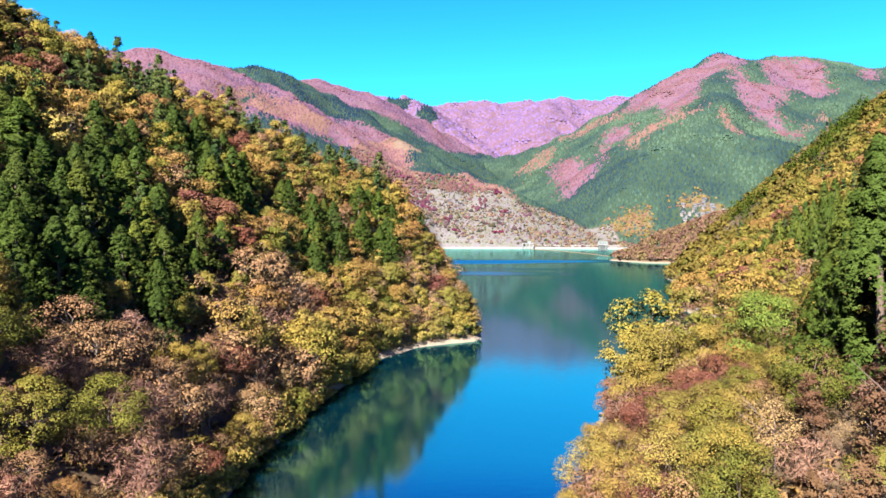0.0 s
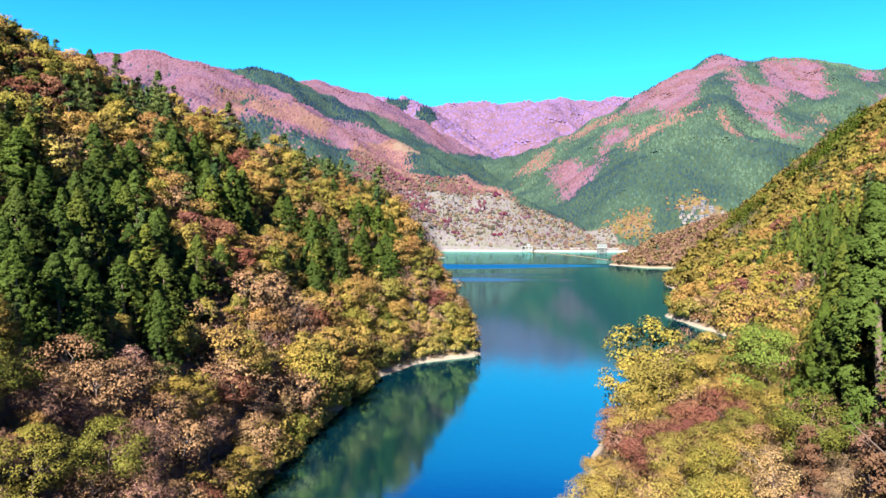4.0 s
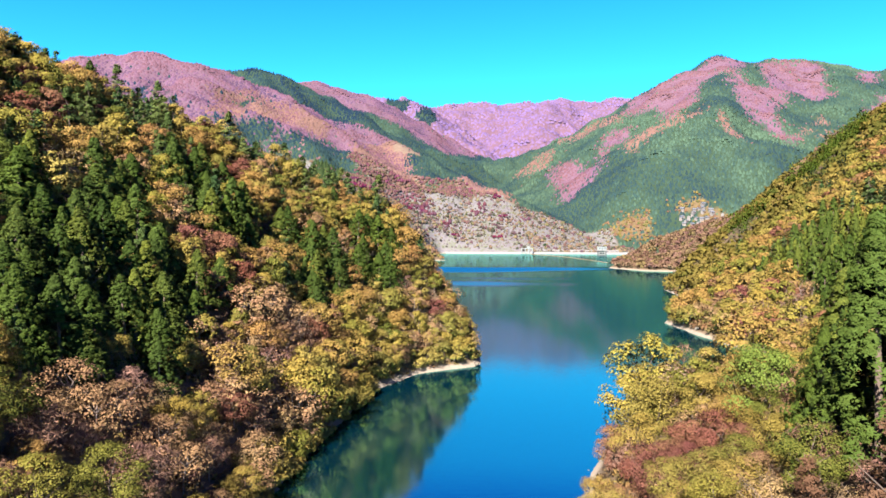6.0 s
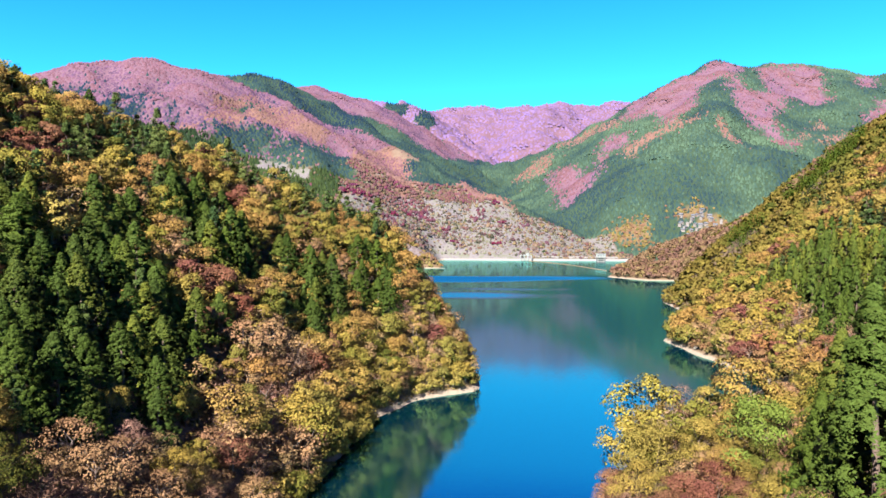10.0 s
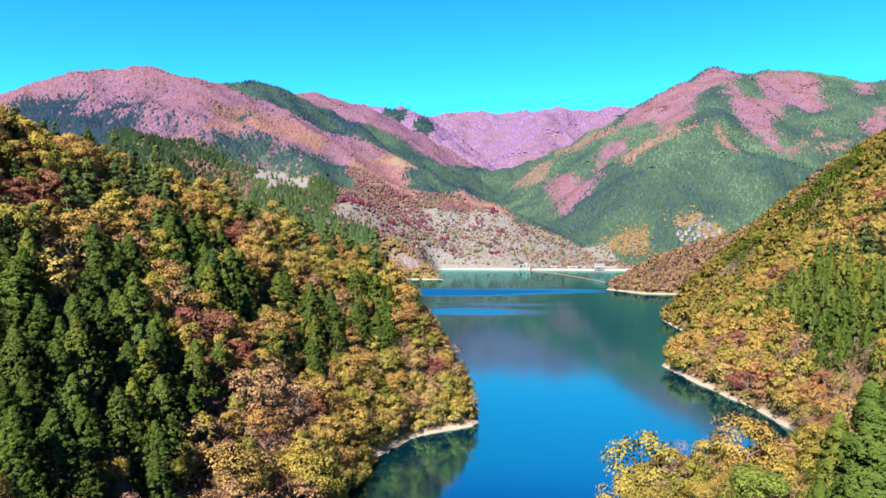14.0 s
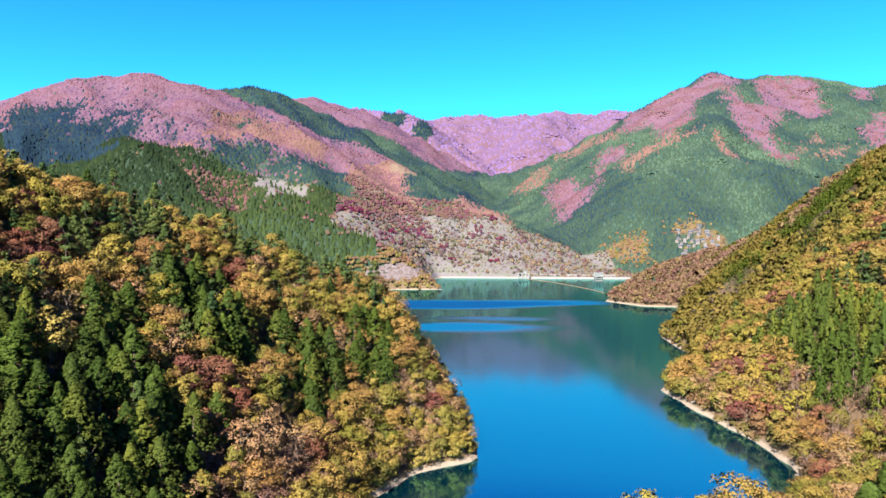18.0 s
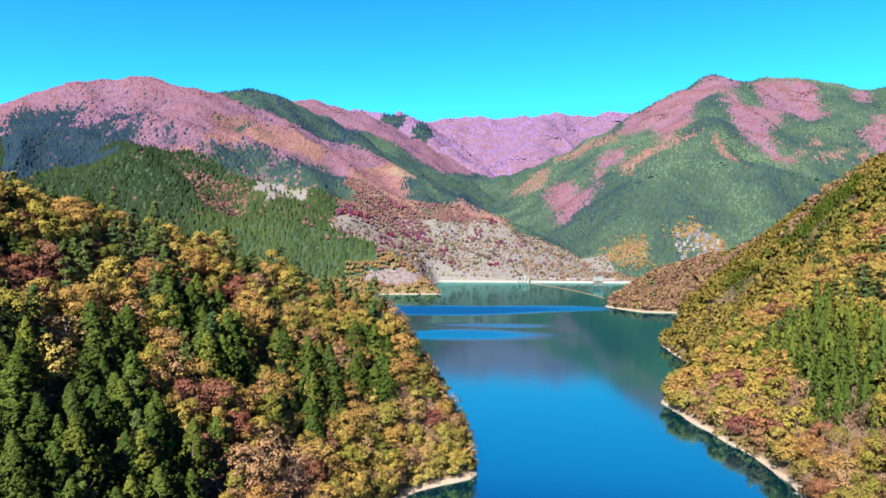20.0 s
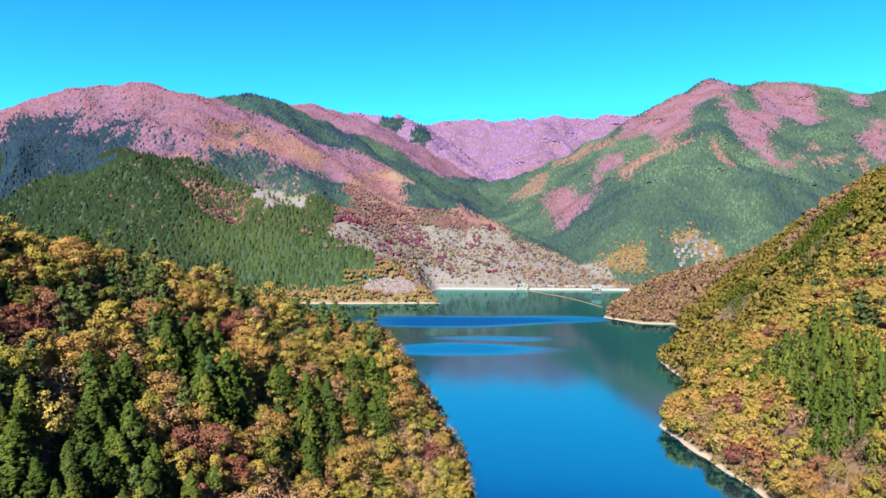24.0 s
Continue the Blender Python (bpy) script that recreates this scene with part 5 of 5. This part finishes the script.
for kind, name, label, mat, tm, lo, hi in ((0, "mountain_conifer_forest", "dark green conifer forest on the mountain sides", m_con_hazed, CONES, 9, 12.5),
                                           (1, "mountain_leafless_forest", "rose-coloured leafless forest on the upper mountains", m_bare_far, DOMES, 6.5, 9.0),
                                           (2, "shoulder_forest", "orange-brown autumn forest on the mountain shoulders", m_bare_far, DOMES, 6.5, 9.0)):
    sel = ((k == kind) | (k == 3) & (kind == 0)) & ~vill
    if kind == 0:
        # kind 3 takes the ramp's dark end to stand for shade
        h = np.where(k == 3, 0.1 * h, np.where(in_any(x, y, MID_STANDS), 0.35 * h, h * 0.7 + 0.25 * (x > 150)))
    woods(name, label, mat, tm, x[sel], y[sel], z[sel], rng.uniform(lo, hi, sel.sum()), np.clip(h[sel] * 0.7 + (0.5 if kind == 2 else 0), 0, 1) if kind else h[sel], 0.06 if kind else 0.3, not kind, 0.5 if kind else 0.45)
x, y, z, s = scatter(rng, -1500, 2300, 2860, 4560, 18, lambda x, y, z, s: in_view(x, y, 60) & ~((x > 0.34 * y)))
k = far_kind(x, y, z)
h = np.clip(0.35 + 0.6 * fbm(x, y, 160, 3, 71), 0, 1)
woods("distant_leafless_forest", "leafless forest on the far ridge, coloured pale lilac for haze", m_hazed_far, DOMES, x[k > 0], y[k > 0], z[k > 0], rng.uniform(17, 20, (k > 0).sum()), h[k > 0], 0.14, True, 0.92)
woods("distant_conifer_forest", "conifer stands on the far ridge, haze blue in their colour", m_con_hazed, SPIRES, x[k == 0], y[k == 0], z[k == 0], rng.uniform(18, 24, (k == 0).sum()), h[k == 0] * 0.5, 0.15, False, 0.5)

# undergrowth on the near slopes: twiggy thickets
x, y, z, s = scatter(rng, -130, 125, 40, 290, 1.75, lambda x, y, z, s: (s > 1.0) & (np.abs(x) < 0.66 * y + 10) & (y < 255) & ((s < 45) | (x < 0)))
ok = ~((np.abs(x - 28.5 - 0.27 * (y - 58)) < 1.0) & (y < 72)) & ((x < 8) | (fbm(x, y, 9, 2, 53) > 0.05))
x, y, z = x[ok], y[ok], z[ok]
shaded = in_any(x, y, WEST_CEDARS, 0.3)
m_fern = foliage("fern_leaves", [(0.03, 0.055, 0.015), (0.06, 0.095, 0.022), (0.085, 0.11, 0.03)], 0.3, False, 0.1)


def thicket(name, label, mat, x, y, z, each=13):
    """Many low sprays round each place, as one mesh."""
    tall = np.repeat(rng.uniform(0.6, 2.4, len(x)), each)
    ang, rad = rng.uniform(0, 2 * np.pi, each * len(x)), rng.uniform(0.1, 1.2, each * len(x))
    pos = np.stack([np.repeat(x, each) + np.cos(ang) * rad, np.repeat(y, each) + np.sin(ang) * rad, np.repeat(z, each) + tall * rng.uniform(0.15, 1.0, each * len(x))], 1)
    uv, uf, ul = sprays(rng, pos, np.stack([np.cos(ang), np.sin(ang), np.full(len(ang), 0.8)], 1), 0.62, 0.35, False, 0.55)
    shade = np.repeat(np.clip(0.5 + 0.7 * fbm(x, y, 16, 3, 19) + rng.normal(0, 0.15, len(x)), 0, 1), each * 3)
    tagged(new(name, mesh_np(name, uv, uf, ul, mat, shade)), label, "undergrowth", kind="stuff")


thicket("undergrowth", "brown, tan and olive thicket between the trees", m_under, x[~shaded], y[~shaded], z[~shaded])
thicket("fern_undergrowth", "dark green ferns and saplings under the cedars", m_fern, x[shaded], y[shaded], z[shaded])


# ---- built things ----
def part(name, bm, mat, parent, label=""):
    me = bpy.data.meshes.new(name)
    bm.to_mesh(me)
    bm.free()
    me.materials.append(mat)
    ob = new(name, me)
    ob.parent = parent
    return tagged(ob, label)


def box(x, y, z, w, d, h, bevel=0.0, bm=None):
    """A block on its base at x, y, z."""
    bm = bm or bmesh.new()
    g = bmesh.ops.create_cube(bm, size=1.0, matrix=Matrix.Translation((x, y, z + h / 2)) @ Matrix.Diagonal((w, d, h, 1)))
    if bevel:
        bmesh.ops.bevel(bm, geom=list({e for v in g["verts"] for e in v.link_edges}), offset=bevel, segments=1, affect="EDGES")
    return bm


def rod(x, y, z0, z1, r, sides=8, top=None):
    bm = bmesh.new()
    bmesh.ops.create_cone(bm, cap_ends=True, segments=sides, radius1=r, radius2=top or r, depth=z1 - z0, matrix=Matrix.Translation((x, y, (z0 + z1) / 2)))
    return bm


def at(x, y):
    return float(height(np.array([float(x)]), np.array([float(y)]))[0])


def gable(w, d, h, rise, over=0.6, thick=0.35):
    """A pitched roof with eaves over walls w by d and h high."""
    bm = bmesh.new()
    W, D = w / 2 + over, d / 2 + over
    prof = [(-D, h - 0.2), (0, h + rise), (D, h - 0.2), (D, h - 0.2 + thick), (0, h + rise + thick), (-D, h - 0.2 + thick)]
    a = [bm.verts.new((-W, p, q)) for p, q in prof]
    b = [bm.verts.new((W, p, q)) for p, q in prof]
    n = len(prof)
    for i in range(n):
        bm.faces.new((a[i], a[(i + 1) % n], b[(i + 1) % n], b[i]))
    for ring in (a[::-1], b):
        bm.faces.new((ring[0], ring[1], ring[4], ring[5]))
        bm.faces.new((ring[1], ring[2], ring[3], ring[4]))
    bmesh.ops.recalc_face_normals(bm, faces=bm.faces)
    return bm


def house(x, y, w, d, h, rise, turn, text):
    z = at(x, y)
    root = new("house")
    tagged(root, text, "house", "village houses")
    bm = box(0, 0, -4, w, d, h + 4)
    for sx in (-1, 1):
        t = [bm.verts.new((sx * w / 2, -d / 2, h)), bm.verts.new((sx * w / 2, d / 2, h)), bm.verts.new((sx * w / 2, 0, h + rise * 0.9))]
        bm.faces.new(t)
    part("wall", bm, m_plaster, root)
    part("roof", gable(w, d, h, rise), m_roof, root)
    for i in (-1, 0, 1):
        for fl in range(2 if h > 4.5 else 1):
            part("window", box(i * w * 0.3, -d / 2 - 0.03, 0.9 + 2.7 * fl, 1.7, 0.12, 1.3), m_dark, root)
    part("door", box(w * 0.15, -d / 2 - 0.04, 0, 1.0, 0.12, 2.0), m_bark, root)
    root.matrix_world = pose(x, y, z + 0.4, 0, 0, turn)
    return root


hr = random.Random(5)
spots = [(hx + hr.uniform(-5, 5), hy + hr.uniform(-6, 6)) for hy in range(1322, 1400, 13) for hx in range(474 + (hy % 2) * 6, 548, 13) if abs(hx - 510) < 40 - 0.35 * (hy - 1322) + 6 and hr.random() < 0.82]
for hx, hy in spots:
    two = hr.random() < 0.5
    house(hx, hy, hr.uniform(6, 9), hr.uniform(5, 6.5), 5.0 if two else 2.9, hr.uniform(1.8, 2.6), hr.uniform(-75, 75),
          "two-storey village house with pale walls and grey tiled roof" if two else "low village house with pale walls and grey tiled roof")

# dam wall along the far shore, in panels
dam = new("dam_wall")
tagged(dam, "pale concrete dam face of long panels at the water's edge", "dam", kind="structure")
A, B = Vector((-6, 1203, 0)), Vector((334, 1152, 0))
run = (B - A).length
dam.matrix_world = Matrix.Translation(A) @ Matrix.Rotation(math.atan2(B.y - A.y, B.x - A.x), 4, "Z")
panels = 28
wide = run / panels
bm = bmesh.new()
prof = [(-5.0, -3.0), (1.2, 2.6), (1.2, 3.3), (1.7, 3.3), (1.7, 2.7), (9.0, 2.7), (9.0, -3.0)]
a = [bm.verts.new((0.06, p, q)) for p, q in prof]
b = [bm.verts.new((wide - 0.06, p, q)) for p, q in prof]
for i in range(len(prof)):
    j = (i + 1) % len(prof)
    bm.faces.new((a[i], a[j], b[j], b[i]))
bm.faces.new(a[::-1])
bm.faces.new(b)
bmesh.ops.recalc_face_normals(bm, faces=bm.faces)
pm = bpy.data.meshes.new("panel")
bm.to_mesh(pm)
bm.free()
pm.materials.append(m_concrete)
for i in range(panels):
    ob = new("panel", pm)
    ob.parent = dam
    ob.location = (i * wide, 0, 0)

# upper retaining wall with white posts
wall = new("retaining_wall")
tagged(wall, "grey concrete retaining wall with white posts above the dam road", "wall", kind="structure")
wall.matrix_world = dam.matrix_world @ Matrix.Translation((150, 24, 3))
for i in range(14):
    part("wall_block", box(i * 12.0, 0, -2, 11.9, 0.9, 5.4 + 0.25 * (i % 3), 0.08), m_concrete, wall)
for i in range(12):
    part("post", box(6 + i * 13.5, -1.5, 0, 1.1, 1.1, 4.6, 0.1), m_white, wall)

# intake tower
tower = new("intake_tower")
tagged(tower, "white intake tower on dark legs standing in the reservoir", "tower")
for sx in (-1, 1):
    for sy in (-1, 1):
        part("leg", box(sx * 6.2, sy * 4.2, -8, 1.6, 1.6, 17.2, 0.1), m_dark, tower, "dark leg")
for zz in (2.5, 6.0):
    part("brace", box(0, -4.2, zz, 11.0, 0.7, 0.8), m_concrete, tower)
    part("brace", box(0, 4.2, zz, 11.0, 0.7, 0.8), m_concrete, tower)
# dark block that fills the gap between the legs
part("gap_block", box(0, 0, -6, 8.0, 6.0, 14.8), m_dark, tower, "dark block filling the gap between the legs")
part("deck", box(0, 0, 9.2, 16.5, 11.5, 0.8, 0.08), m_concrete, tower)
cab = part("cabin", box(0, 0, 10.0, 14.5, 9.6, 4.8, 0.06), m_white, tower)
for i in (-1, 0, 1):
    part("window", box(i * 4.2, -4.85, 11.6, 1.8, 0.12, 1.5), m_dark, cab)
part("roof", box(0, 0, 14.8, 15.6, 10.6, 0.6, 0.1), m_white, tower)
tower.matrix_world = pose(254, 1084, 0, 0, 0, -10)

# gate by the shore
gate = new("water_gate")
tagged(gate, "white steel water gate with piers at the dam edge", "gate")
for i in range(4):
    part("pier", box(-9 + i * 6, 0, -4, 1.4, 4.0, 13.0 if i in (0, 3) else 15.0, 0.1), m_white, gate)
for i in range(3):
    part("gate_panel", box(-6 + i * 6, 0.5, -3, 4.5, 0.5, 7.0), m_concrete, gate)
part("beam", box(0, 0, 9.0, 20.5, 3.0, 1.0, 0.08), m_white, gate)
part("hoist_cabin", box(2.5, 0, 10.0, 5.0, 3.6, 3.0, 0.08), m_white, gate)
gate.matrix_world = pose(146, 1174, 0, 0, 0, -9)

# floating boom between the dam and the spit
boom = new("floating_boom")
tagged(boom, "line of tan floats across the reservoir from dam to spit", "boom")
fm = bpy.data.meshes.new("float")
bm = bmesh.new()
bmesh.ops.create_cone(bm, cap_ends=True, segments=8, radius1=0.55, radius2=0.55, depth=5.6, matrix=Matrix.Rotation(math.pi / 2, 4, "X"))
bmesh.ops.bevel(bm, geom=[e for e in bm.edges if abs(e.verts[0].co.y - e.verts[1].co.y) < 0.01], offset=0.22, segments=1, affect="EDGES")
bm.to_mesh(fm)
bm.free()
fm.materials.append(m_float)
p0, p1, p2 = Vector((150, 1160, 0)), Vector((198, 1060, 0)), Vector((214, 880, 0))
pts = []
for i in range(47):
    t = i / 46
    pts.append(p0 * (1 - t) ** 2 + p1 * (2 * t * (1 - t)) + p2 * t * t)
for q, r in zip(pts[:-1], pts[1:]):
    ob = new("float", fm)
    ob.parent = boom
    ob.matrix_world = pose((q.x + r.x) / 2, (q.y + r.y) / 2, 0.2, 0, 0, math.degrees(math.atan2(r.y - q.y, r.x - q.x)) - 90)

# footpath and its posts on the near bank
py_ = np.linspace(50, 72, 17)
px_ = 28.5 + 0.27 * (py_ - 58) + 0.35 * np.sin(py_ * 0.35)
rows = []
for k in (-0.9, -0.4, 0.4, 0.9):
    rows.append(np.stack([px_ + k, py_ - 0.27 * k, height(px_ + k, py_) + (0.32 if abs(k) < 0.6 else 0.12)], 1))
pv = np.stack(rows, 1).reshape(-1, 3)
pi = np.arange(len(pv)).reshape(-1, 4)
pf = np.stack([pi[:-1, :-1], pi[:-1, 1:], pi[1:, 1:], pi[1:, :-1]], -1).reshape(-1, 4)
tagged(new("footpath", mesh_np("footpath", pv, pf, None, m_path, None, True)), "trodden reddish earth footpath on the near bank", "path", kind="structure")
for yy in (58, 61.5, 65, 68.5, 72):
    xx = 28.5 + 0.27 * (yy - 58) - 1.3
    post = new("marker_post")
    tagged(post, "short white marker post beside the footpath", "post", "posts along the footpath")
    part("shaft", rod(0, 0, -0.4, 0.85, 0.09), m_white, post)
    part("cap", rod(0, 0, 0.85, 0.98, 0.11, 8, 0.05), m_white, post)
    post.matrix_world = pose(xx, yy, at(xx, yy), 0, 0, 0)


# utility cabinet half hidden on the promontory
cabinet = new("utility_cabinet")
tagged(cabinet, "small white utility cabinet with a grey lid under the trees", "cabinet")
part("body", box(0, 0, 0, 1.3, 0.8, 1.3, 0.03), m_plaster, cabinet)
part("lid", box(0, 0, 1.3, 1.45, 0.95, 0.12, 0.03), m_concrete, cabinet)
for sx in (-0.32, 0.32):
    door = part("door", box(sx, -0.42, 0.12, 0.58, 0.05, 1.05, 0.01), m_plaster, cabinet)
    part("handle", box(sx * 0.3, -0.47, 0.6, 0.05, 0.05, 0.2), m_dark, door, "dark handle")
cabinet.matrix_world = pose(45, 123.3, at(45, 123.3) - 0.05, 0, 0, 20)


# boulders along the shores
def boulder(rng, r):
    bm = bmesh.new()
    bmesh.ops.create_icosphere(bm, subdivisions=1, radius=r)
    for v in bm.verts:
        v.co *= rng.uniform(0.72, 1.2)
        v.co.z *= 0.62
    return bm


br = random.Random(9)
rock_meshes = []
for i in range(6):
    bm = boulder(br, 1.0)
    me = bpy.data.meshes.new("boulder")
    bm.to_mesh(me)
    bm.free()
    me.materials.append(m_rock)
    rock_meshes.append(me)
xs, ys, zs, ss = scatter(rng, -48, 120, 70, 340, 3.2, lambda x, y, z, s: (s > -0.8) & (s < 2.2) & (np.abs(x) < 0.66 * y))
keep = rng.random(len(xs)) < 0.55
for x, y, z in list(zip(xs[keep], ys[keep], zs[keep]))[:260]:
    ob = new("boulder", br.choice(rock_meshes))
    k = br.uniform(0.35, 1.1) if br.random() < 0.85 else br.uniform(1.0, 1.7)
    ob.matrix_world = pose(x, y, max(z, -0.2) + 0.1 * k, br.uniform(-20, 20), br.uniform(-20, 20), br.uniform(0, 360)) @ Matrix.Diagonal((k, k * br.uniform(0.7, 1.1), k, 1))
    tagged(ob, "weathered pale boulder at the water's edge", "rock", "boulders on the shore")
